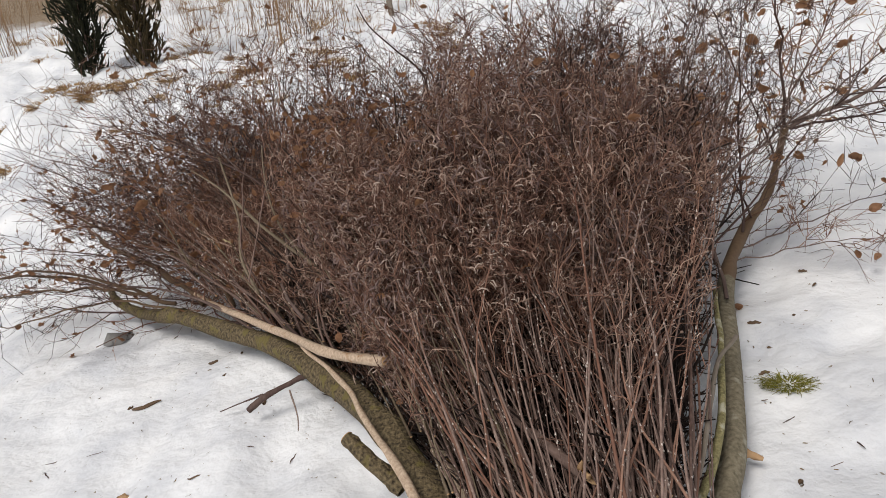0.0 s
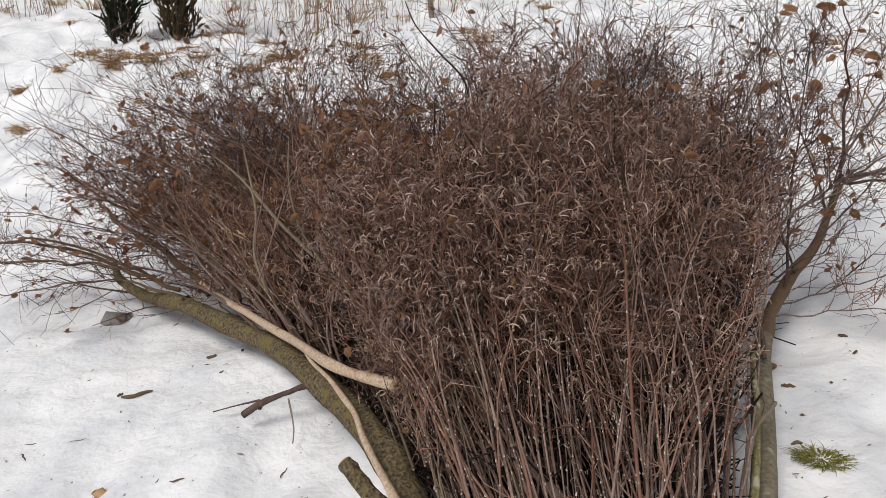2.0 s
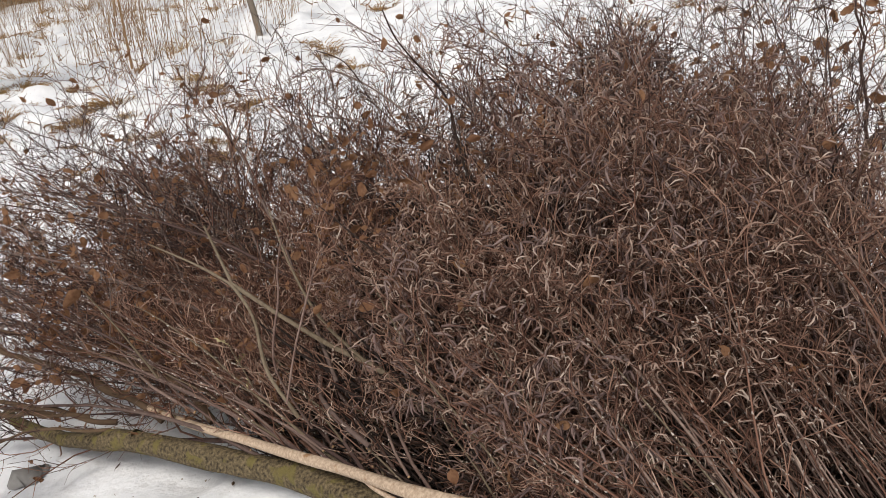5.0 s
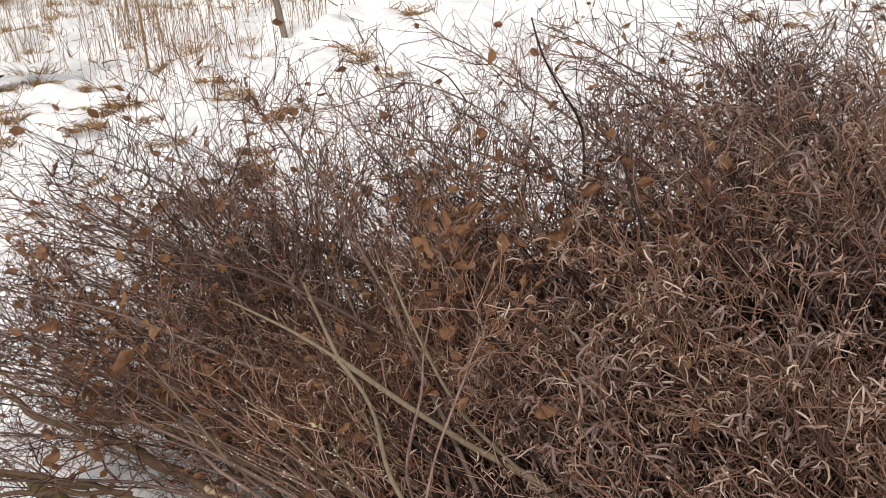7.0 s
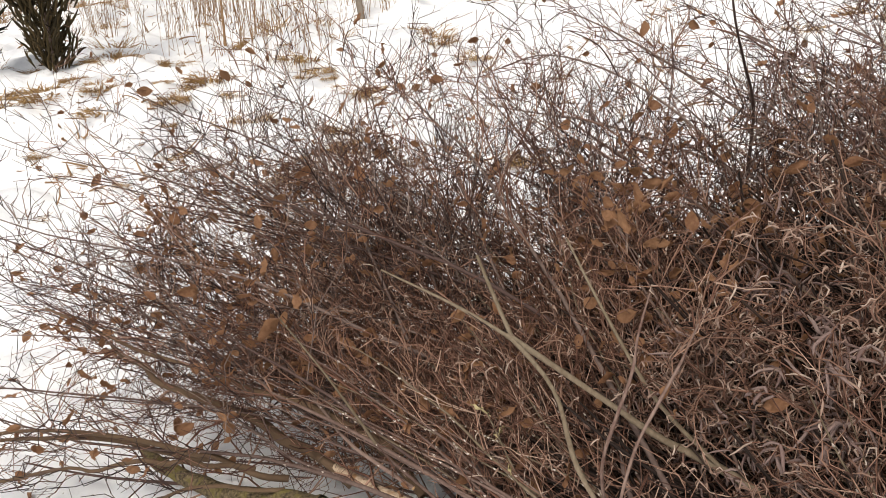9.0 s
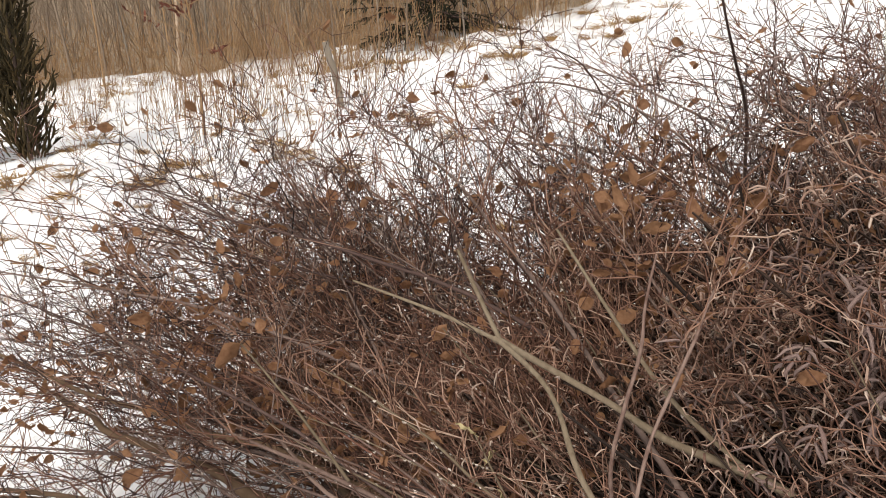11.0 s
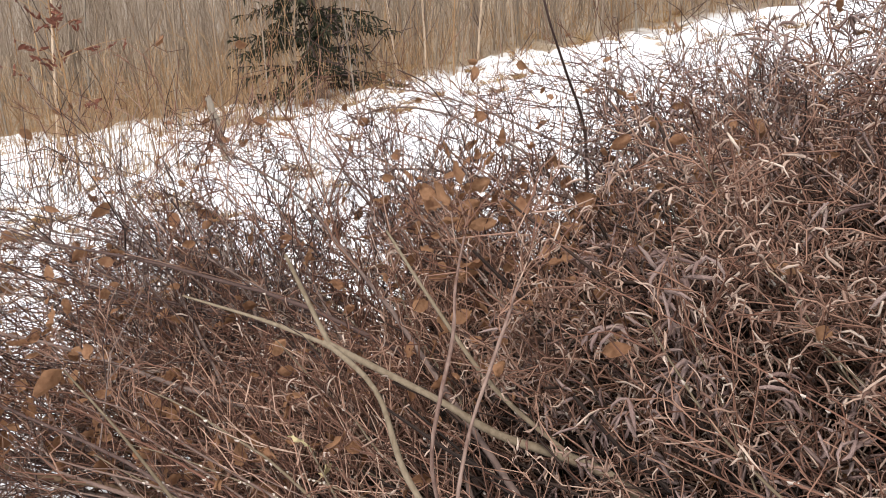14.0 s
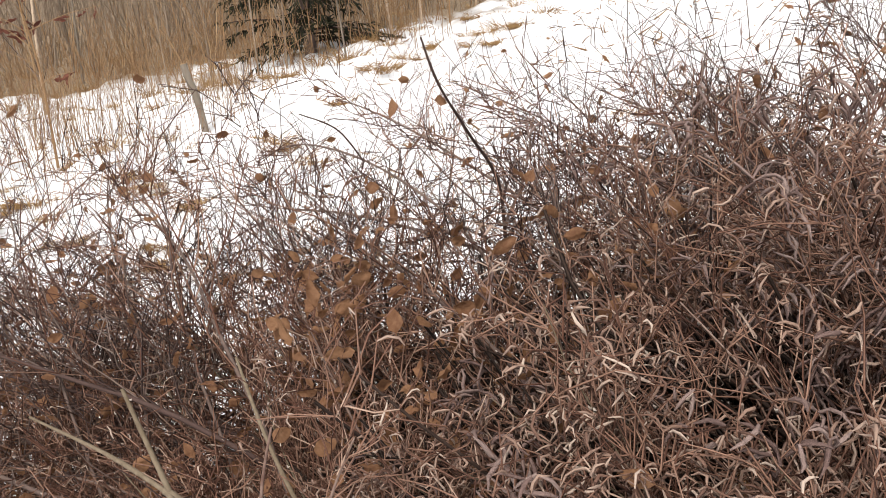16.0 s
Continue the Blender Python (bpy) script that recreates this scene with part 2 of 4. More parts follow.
def empty(name, at, label, category, group="", kind=""):
    ob = new(name)
    ob.empty_display_size = 0.05
    ob.location = at
    return tagged(ob, label, category, group, kind)


def rise(y):
    return np.interp(y, [4, 8, 13, 20, 60, 160], [0, 0.53, 0.74, 1.25, 4.4, 16])


def wave(x, y, s, seed):
    """Smooth value noise, about -1 to 1."""
    X, Y = np.asarray(x, float) / s, np.asarray(y, float) / s
    xi, yi = np.floor(X), np.floor(Y)
    fx, fy = X - xi, Y - yi
    fx, fy = fx * fx * (3 - 2 * fx), fy * fy * (3 - 2 * fy)

    def h(a, b):
        return np.modf(np.abs(np.sin(a * 127.1 + b * 311.7 + seed * 74.7) * 43758.5453))[0] * 2 - 1
    return (h(xi, yi) * (1 - fx) + h(xi + 1, yi) * fx) * (1 - fy) + (h(xi, yi + 1) * (1 - fx) + h(xi + 1, yi + 1) * fx) * fy


def plain_z(x, y):
    x, y = np.asarray(x, float), np.asarray(y, float)
    return np.where(x < -3, -0.36 + 0.05 * (x + 3), 0.12 * x) + rise(y)


def gz(x, y):
    """Height of the snow."""
    x, y = np.asarray(x, float), np.asarray(y, float)
    far = np.clip((y - 4.0) / 2, 0, 1)
    z = plain_z(x, y) + 0.031 * wave(x, y, 0.33, 1) + 0.045 * np.minimum(wave(x, y, 0.2, 2), 0.0) + 0.02 * np.minimum(wave(x, y, 0.11, 9), 0.2) + 0.005 * wave(x, y, 0.06, 5)
    z = z + far * (0.11 * wave(x, y, 0.8, 3) + 0.12 * np.abs(wave(x * 0.7, y, 0.42, 4)) + 0.06 * wave(x * 0.8, y, 0.2, 6))
    return z + 0.10 * np.exp(-(((x - 0.1) / 0.8) ** 2 + ((y - 2.1) / 0.5) ** 2))


# ---- ground ----
def spaced(lo, hi, step, reach_lo, reach_hi):
    mid = list(np.arange(lo, hi + 1e-6, step))
    a, s = [mid[0]], step
    while a[-1] > reach_lo:
        s *= 1.12
        a.append(a[-1] - s)
    b, s = [mid[-1]], step
    while b[-1] < reach_hi:
        s *= 1.06 if b[-1] < 25 else 1.14
        b.append(b[-1] + s)
    return np.array(a[:0:-1] + mid + b[1:])


gx, gy = spaced(-5.6, 2.8, 0.055, -260, 260), spaced(0.4, 8.6, 0.055, -200, 300)
GX, GY = np.meshgrid(gx, gy)
gv = np.stack([GX, GY, gz(GX, GY)], -1).reshape(-1, 3)
w_ = len(gx)
ii, jj = np.meshgrid(np.arange(len(gy) - 1), np.arange(w_ - 1), indexing="ij")
o_ = (ii * w_ + jj).ravel()
gq = np.stack([o_, o_ + 1, o_ + w_ + 1, o_ + w_], -1)
ground = new("ground", mesh_of("ground", [(gv, gq)], M_SNOW))
tagged(ground, "white old snow with dents and scattered dirt", "snow", kind="structure")


# ---- logs and poles ----
def smooth_line(points, count):
    """A Catmull-Rom line through the points."""
    p = np.array([points[0]] + list(points) + [points[-1]], float)
    out = []
    for t in np.linspace(0, len(points) - 1 - 1e-6, count):
        i = int(t)
        u = t - i
        a, b, c, d = p[i], p[i + 1], p[i + 2], p[i + 3]
        out.append(0.5 * (2 * b + (c - a) * u + (2 * a - 5 * b + 4 * c - d) * u * u + (3 * b - a - 3 * c + d) * u ** 3))
    return np.array(out)


def round_wood(points, r0, r1, count=40, sides=12, wobble=0.12, seed=0):
    """A limb: a tube with swellings and an uneven cross-section."""
    P = smooth_line(points, count)
    t = np.linspace(0, 1, count)
    R = (r0 + (r1 - r0) * t) * (1 + wobble * 0.5 * wave(t * 9, t * 0 + seed, 1, seed))
    v, q = sweep(P[None], R[None], sides)
    c = np.repeat(P, sides, axis=0)
    ang = np.tile(np.arange(sides), count)
    bump = 1 + wobble * wave(ang * 0.9, np.repeat(t, sides) * 14, 1, seed + 3)
    v = c + (v - c) * bump[:, None]
    return v, q


def cut_face(at, way, r, sides=12):
    """A slightly domed end grain disc."""
    way = unit(np.array(way, float))
    P = np.array([at, np.array(at) + way * 0.003, np.array(at) + way * 0.004])
    return sweep(P[None], np.array([[r, r * 0.96, r * 0.02]]), sides)


left_log = empty("fallen_log", (-0.4, 1.85, 0.0), "mossy brown fallen log lying curved along the brushwood", "log")


def local(points, ob):
    return [tuple(np.array(p) - np.array(ob.location)) for p in points]


LOG = [(-1.32, 2.52, 0.0), (-1.205, 2.45, 0.02), (-0.885, 2.261, 0.06), (-0.611, 2.069, 0.12), (-0.355, 1.847, 0.17), (-0.13, 1.625, 0.2), (0.033, 1.456, 0.2), (0.157, 1.306, 0.18), (0.266, 1.14, 0.15), (0.36, 0.95, 0.11)]
part("trunk", [round_wood(local(LOG, left_log), 0.03, 0.062, 110, 18, 0.24, 1)], M_LOG, left_log)
part("limb", [round_wood(local([(-1.18, 2.44, 0.03), (-1.4, 2.55, -0.03), (-1.6, 2.68, -0.08), (-1.78, 2.80, -0.08), (-1.84, 2.86, -0.06)], left_log), 0.036, 0.018, 26, 10, 0.2, 4)], M_LOG, left_log)
part("broken_stub", [round_wood(local([(-0.34, 1.80, 0.14), (-0.43, 1.76, 0.11), (-0.50, 1.73, 0.08), (-0.56, 1.72, 0.03)], left_log), 0.013, 0.009, 14, 8, 0.4, 7)], M_DARK, left_log, "dark broken branch stub")
part("sawn_stub", [round_wood(local([(0.17, 1.19, 0.16), (0.07, 1.24, 0.21), (-0.02, 1.296, 0.254)], left_log), 0.028, 0.023, 14, 10, 0.2, 9)], M_LOG, left_log)
part("sawn_end", [cut_face(np.array((-0.02, 1.296, 0.254)) - np.array(left_log.location), (-0.09, 0.056, 0.044), 0.022)], M_WOOD, left_log, "pale sawn end")
part("side_shoot", [round_wood(local([(-0.50, 1.74, 0.09), (-0.62, 1.78, 0.02), (-0.72, 1.79, -0.03)], left_log), 0.004, 0.002, 10, 5, 0.2, 2),
                    round_wood(local([(-0.40, 1.76, 0.10), (-0.36, 1.70, 0.03), (-0.35, 1.66, -0.01)], left_log), 0.004, 0.002, 10, 5, 0.2, 3)], M_DARK, left_log)

pole = empty("peeled_pole", (-0.5, 1.9, 0.2), "pale peeled birch pole lying on the mossy log", "branch")
POLE = [(-1.225, 2.60, 0.085), (-0.99, 2.38, 0.125), (-0.746, 2.178, 0.175), (-0.55, 2.0, 0.225), (-0.382, 1.845, 0.275), (-0.24, 1.70, 0.32), (-0.113, 1.583, 0.365), (0.0, 1.50, 0.405), (0.093, 1.437, 0.44)]
part("shaft", [round_wood(local(POLE, pole), 0.013, 0.0195, 50, 12, 0.14, 11)], M_PALE, pole)
part("sawn_end", [cut_face(np.array((0.095, 1.436, 0.441)) - np.array(pole.location), (0.09, -0.06, 0.03), 0.0185)], M_WOOD, pole, "orange-brown sawn end")

bent = empty("bent_stick", (-0.1, 1.5, 0.28), "thin grey-tan crooked stick resting on the mossy log", "branch")
part("shaft", [round_wood(local([(-0.36, 1.83, 0.27), (-0.293, 1.748, 0.27), (-0.19, 1.64, 0.285), (-0.113, 1.542, 0.30), (-0.04, 1.45, 0.305), (0.013, 1.362, 0.30), (0.09, 1.26, 0.285), (0.162, 1.17, 0.27), (0.225, 1.088, 0.24), (0.28, 0.98, 0.2)], bent), 0.007, 0.014, 44, 9, 0.22, 12)], M_PALE, bent)

lower = empty("broken_branch", (0.35, 1.1, 0.24), "tan branch with peeling bark leaning on the stems", "branch")
part("shaft", [round_wood(local([(0.25, 1.30, 0.22), (0.30, 1.22, 0.24), (0.37, 1.10, 0.22), (0.41, 1.0, 0.18)], lower), 0.016, 0.021, 24, 9, 0.2, 15)], M_PALE, lower)

right_log = empty("felled_sapling", (1.1, 1.5, 0.2), "grey-barked felled sapling with a leafy crown, lying on snow", "tree")
RLOG = [(1.02, 0.95, 0.2), (1.056, 1.141, 0.215), (1.094, 1.293, 0.235), (1.126, 1.519, 0.26), (1.155, 1.812, 0.28), (1.178, 2.074, 0.30), (1.2, 2.2, 0.315)]
part("trunk", [round_wood(local(RLOG, right_log), 0.039, 0.031, 60, 14, 0.06, 21)], M_RLOG, right_log)
part("upper_trunk", [round_wood(local([(1.2, 2.2, 0.315), (1.25, 2.392, 0.34), (1.36, 2.646, 0.38), (1.45, 2.78, 0.46), (1.5, 2.82, 0.72)], right_log), 0.029, 0.015, 30, 10, 0.2, 24)], M_BARKBIT, right_log, "darker brown upper trunk")
part("broken_stub", [round_wood(local([(1.10, 1.36, 0.2), (1.145, 1.35, 0.2), (1.185, 1.34, 0.19)], right_log), 0.02, 0.006, 8, 7, 0.3, 22)], M_WOOD, right_log, "pale split stub")

ystick = empty("lichen_stick", (1.05, 1.3, 0.34), "yellow-green stick spotted with pale lichen", "branch")
part("shaft", [round_wood(local([(1.135, 2.02, 0.37), (1.12, 1.85, 0.37), (1.113, 1.712, 0.365), (1.09, 1.52, 0.36), (1.062, 1.31, 0.345), (1.022, 1.157, 0.32), (0.979, 1.046, 0.3), (0.92, 0.93, 0.26)], ystick), 0.008, 0.0145, 40, 9, 0.16, 23)], M_YELLOW, ystick)
pstick = empty("grey_stick", (1.0, 1.2, 0.38), "thin pale grey stick laid over the stems", "branch")
part("shaft", [round_wood(local([(1.15, 1.66, 0.40), (1.12, 1.58, 0.42), (1.072, 1.486, 0.42), (1.03, 1.30, 0.41), (0.989, 1.101, 0.4), (0.965, 1.02, 0.375), (0.93, 0.92, 0.33)], pstick), 0.006, 0.0085, 36, 8, 0.2, 25)], M_POST, pstick)

# ---- brushwood ----


def rand(a, b, n=None):
    return rng.uniform(a, b, n)


def rand_dir(n):
    return unit(rng.normal(size=(n, 3)))


def arc_lines(start, way, length, k, bend, curl):
    """n lines of k points that leave start along way and turn towards bend by curl radians."""
    side = unit(bend - way * (bend * way).sum(-1, keepdims=True))
    a = np.linspace(0, 1, k - 1)[None] * curl[:, None]
    d = way[:, None] * np.cos(a)[..., None] + side[:, None] * np.sin(a)[..., None]
    steps = d * (length / (k - 1))[:, None, None]
    return np.concatenate([start[:, None], start[:, None] + np.cumsum(steps, axis=1)], axis=1)


def at_line(P, t):
    """Points and tangents at fractions t of one polyline, or of many with one t each."""
    k = P.shape[-2]
    f = np.clip(t, 0, 0.999) * (k - 1)
    i = f.astype(int)
    u = (f - i)[:, None]
    if P.ndim == 2:
        a, b = P[i], P[i + 1]
    else:
        r = np.arange(len(P))
        a, b = P[r, i], P[r, i + 1]
    return a + (b - a) * u, unit(b - a)


def leaf_mesh(seed, L=0.05, W=0.036):
    """A withered leaf: a pointed oval, cupped and twisted."""
    r = np.random.default_rng(seed)
    us, vs = np.linspace(0, 1, 7), np.linspace(-1, 1, 5)
    cup, roll, tw = r.uniform(0.2, 1.0), r.uniform(-1.4, 1.4), r.uniform(-0.8, 0.8)
    pts = []
    for u in us:
        w = W / 2 * (np.sin(np.pi * u ** 0.8) ** 0.75 + 0.03)
        for v in vs:
            x, y = v * w * (1 - 0.25 * cup * abs(v)), u * L
            z = cup * 0.35 * w * v * v + roll * 0.25 * L * u * u + 0.0035 * r.normal()
            c, s = math.cos(tw * u), math.sin(tw * u)
            pts.append((x * c - z * s, y, x * s + z * c))
    q = [[i * 5 + j, i * 5 + j + 1, i * 5 + j + 6, i * 5 + j + 5] for i in range(6) for j in range(4)]
    stalk = sweep(np.array([[(0, -0.012, 0.002), (0, -0.004, 0), (0, 0.004, 0)]]), np.array([[0.0007, 0.0006, 0.0005]]), 4)
    return mesh_of("leaf", [(np.array(pts), np.array(q)), stalk], M_LEAF)


LEAVES = [leaf_mesh(s, *d) for s, d in enumerate([(0.05, 0.036), (0.044, 0.034), (0.056, 0.036), (0.04, 0.033), (0.06, 0.042), (0.036, 0.028), (0.05, 0.022), (0.046, 0.04)])]


def add_leaf(parent, at, label="", scale=1.0, mesh=None):
    ob = new("leaf", mesh or LEAVES[int(rng.integers(len(LEAVES)))])
    ob.parent = parent
    ob.location = at
    ob.rotation_euler = tuple(rand(-math.pi, math.pi, 3))
    ob.scale = (scale * rand(0.75, 1.15), scale, scale)
    return tagged(ob, label=label)


def line_to(P0, P1, bow, wob, k=15):
    t = np.linspace(0, 1, k)[:, None]
    P0, P1 = np.array(P0, float), np.array(P1, float)
    P = P0 + (P1 - P0) * t
    P[:, 2] += bow * 4 * (t * (1 - t))[:, 0]
    P[1:-1] += rng.normal(size=(k - 2, 3)) * 0.0065
    L = np.linalg.norm(P1 - P0)
    for ax in range(3):
        P[:, ax] += wob * L * (np.sin(t[:, 0] * rand(3, 7) + rand(0, 6)) - np.sin(rand(0, 6))) * t[:, 0]
    return P


LOG_Y = [0.7, 0.95, 1.3, 1.6, 2.05, 2.25, 2.45, 2.65]
LOG_X = [0.44, 0.36, 0.16, -0.12, -0.6, -0.88, -1.2, -1.6]


def behind_log(P, gap=0.0):
    """Which lines lie wholly on the heap's side of the mossy log."""
    x, y = P[..., 0], P[..., 1]
    ok = np.where(x > -1.3, x > np.interp(y, LOG_Y, LOG_X) + gap, y > 2.1)
    ok &= ~((y < 2.3) & (x > np.interp(y, [0.9, 2.1, 2.3], [1.0, 1.15, 1.3])))
    return ok.all(-1)


def held(P, gap=0.05):
    """A stem kept on the heap's side of the log."""
    P = P.copy()
    edge = np.interp(P[:, 1], LOG_Y, LOG_X) + gap
    m = (P[:, 1] < 2.62) & (P[:, 0] < edge)
    P[m, 0] = edge[m]
    wall = np.interp(P[:, 1], [0.9, 2.1], [0.985, 1.12])
    m = (P[:, 1] < 1.9) & (P[:, 0] > wall) & (P[0, 0] < 1.1)
    P[m, 0] = wall[m]
    P[1:-1] = (P[:-2] + 2 * P[1:-1] + P[2:]) / 4
    return P


def crown(root, P, r0, style, origin, bare=0.35, twigs=14, subs=3, reach=0.45, catkins=0.0, leaves=0, up=0.35, apart=0, fat_catkins=False, warm=False, spread=1.0, leaf_size=1.0):
    """Twigs, catkins and leaves along the stem P, as parts of root."""
    m_twig = M_DARK if style == "dark" and not warm else M_TWIG
    t = np.sort(rand(bare, 0.98, twigs))
    p, d = at_line(P, t)
    L = np.linalg.norm(P[-1] - P[0])
    way = unit(d * rand(0.5, 1.0, (twigs, 1)) + rand_dir(twigs) * (rand(0.55, 1.05, (twigs, 1)) if style == "dark" else rand(0.5, 1.25, (twigs, 1)) * spread) + np.array([0, 0, up]))
    ln = L * reach * (1.08 - t) * rand(0.45, 1.0, twigs) + 0.07
    bend = rand_dir(twigs) * 0.8 + np.array([0, 0, 0.5])
    T = arc_lines(p, way, ln, 5, bend, rand(0.2, 1.2, twigs))
    T[:, 1:-1] += rng.normal(size=T[:, 1:-1].shape) * 0.009
    rt = np.clip(np.clip(r0 * (1 - 0.7 * t), 0.0014, None)[:, None] * 0.55 * np.linspace(1, 0.45, 5)[None], 0.001, 0.0045)
    n2 = twigs * subs
    idx = np.repeat(np.arange(twigs), subs)
    s = rand(0.25, 1.0, n2)
    p2, d2 = at_line(T[idx], s)
    way2 = unit(d2 + rand_dir(n2) * 0.8 + np.array([0, 0, 0.12]))
    S = arc_lines(p2, way2, (rand(0.05, 0.17, n2) if style != "dark" else rand(0.07, 0.26, n2)), 3, rand_dir(n2), rand(0.2, 1.3, n2))
    S[:, 1:] += rng.normal(size=S[:, 1:].shape) * 0.0028
    rs = np.broadcast_to(np.linspace(0.0016, 0.0009, 3), (n2, 3))
    kt, ks = behind_log(T), behind_log(S)
    ks &= kt[idx]
    if not ks.any():
        return
    F = None
    if style == "dark":
        n3 = n2
        i3 = rng.integers(0, n2, n3)
        p3, d3 = at_line(S[i3], rand(0.2, 0.95, n3))
        F = arc_lines(p3, unit(d3 + rand_dir(n3) * 0.9), rand(0.03, 0.11, n3), 3, rand_dir(n3), rand(0.1, 0.7, n3))
        F = F[ks[i3] & behind_log(F)]
    C = None
    nc = int(n2 * catkins)
    if nc:
        ci = rng.integers(0, n2, nc)
        pc, dc = at_line(S[ci], rand(0.45, 1.0, nc))
        hang = fat_catkins and rng.random() < 0.75
        wc = unit(dc * 0.5 + rand_dir(nc) * 0.8 + np.array([0, 0, -0.5 if hang else -0.1]))
        lc = rand(0.03, 0.06, nc) if hang else rand(0.015, 0.05, nc)
        C = arc_lines(pc, wc, lc, 4, rand_dir(nc) + np.array([0, 0, -1.1]), rand(0.1, 1.4, nc) if hang else rand(0.3, 3.2, nc))
        C[:, 1:] += rng.normal(size=C[:, 1:].shape) * 0.0011
        thick = (rand(0.0023, 0.0038, nc) if hang else rand(0.0011, 0.0025, nc))[:, None] * np.array([0.6, 1, 0.9, 0.3])[None]
        kc = ks[ci] & behind_log(C)
        C, thick, ci = C[kc], thick[kc], ci[kc]
        m_cat = M_PURPLE if hang else M_CATKIN
        c_lab = "hanging purplish brown catkins" if hang else "curled tan and pinkish dry catkins"
    if apart:
        for a in np.flatnonzero(kt):
            mine = ks & (idx == a)
            pieces = [sweep(T[a:a + 1] - origin, rt[a:a + 1], 4)]
            if mine.any():
                pieces.append(sweep(S[mine] - origin, rs[mine], 3))
            tw = part("twig", pieces, m_twig, root)
            if C is not None and (idx[ci] == a).any():
                sel = idx[ci] == a
                if apart > 1:
                    for c in np.flatnonzero(sel):
                        part("catkin", [sweep(C[c:c + 1] - origin, thick[c:c + 1], 5)], m_cat, tw)
                else:
                    part("catkin_spray", [sweep(C[sel] - origin, thick[sel], 4)], m_cat, tw, c_lab, kind="stuff")
    else:
        pieces = [sweep(T[kt] - origin, rt[kt], 3), sweep(S[ks] - origin, rs[ks], 3)]
        if F is not None and len(F):
            pieces.append(sweep(F - origin, np.broadcast_to(np.linspace(0.0011, 0.0007, 3), (len(F), 3)), 3))
        part("twig_spray", pieces, m_twig, root, kind="stuff")
        if C is not None and len(C):
            part("catkin_spray", [sweep(C - origin, thick, 3)], m_cat, root, c_lab, kind="stuff")
    good = np.flatnonzero(ks)
    for _ in range(leaves):
        j = int(rng.choice(good))
        add_leaf(root, S[j, -1 if rng.random() < 0.6 else 1] - origin, scale=rand(0.55, 1.0) * leaf_size)


def cut_branch(P0, P1, r0, style, label, group, name="cut_branch", bow=0.05, wob=0.012, stem=None, **kw):
    P = held(line_to(P0, P1, bow, wob))
    o = P[0].copy()
    root = empty(name, tuple(o), label, "branch", group)
    k = len(P)
    pieces = [sweep((P - o)[None], (r0 * np.linspace(1, 0.25, k))[None], 5)]
    nb = 15 if style == "dark" else 24
    pb, db = at_line(P, rand(0.03, 0.9, nb))
    ob_ = unit(rand_dir(nb) * 0.8 + db * 0.5)
    pieces.append(sweep(np.stack([pb, pb + ob_ * r0 * 0.9, pb + ob_ * r0 * 0.9 + db * 0.004], 1) - o, np.broadcast_to(np.array([0.0026, 0.0026, 0.001]), (nb, 3)), 3))
    m = stem or (M_DARK if style == "dark" else M_STEM)
    me = mesh_of("stem", pieces, m)
    me.materials.append(M_BUD)
    me.polygons.foreach_set("material_index", np.repeat([0, 1], [len(pieces[0][1]), len(pieces[1][1])]).astype(np.int32))
    part("stem", me, m, root)
    if style != "dark":
        part("cut_end", [cut_face((0, 0, 0), P[0] - P[1], r0 * 0.95, 6)], M_WOOD, root, "pale cut end")
    crown(root, P, r0, style, o, **kw)
    return root


def heap(x, y):
    """Height of the brushwood's top over the snow."""
    a = np.interp(y, [0.9, 1.2, 1.5, 1.75, 2.05, 2.6, 3.1, 4.0], [0.22, 0.37, 0.60, 0.81, 0.93, 0.88, 0.82, 0.9])
    return a * np.interp(x, [-2.2, -1.5, -1.0, -0.6, -0.2, 0.1, 0.45, 0.9, 1.15, 1.4], [0.4, 0.62, 0.74, 0.84, 1, 1.02, 1.12, 1.1, 0.88, 0.6])


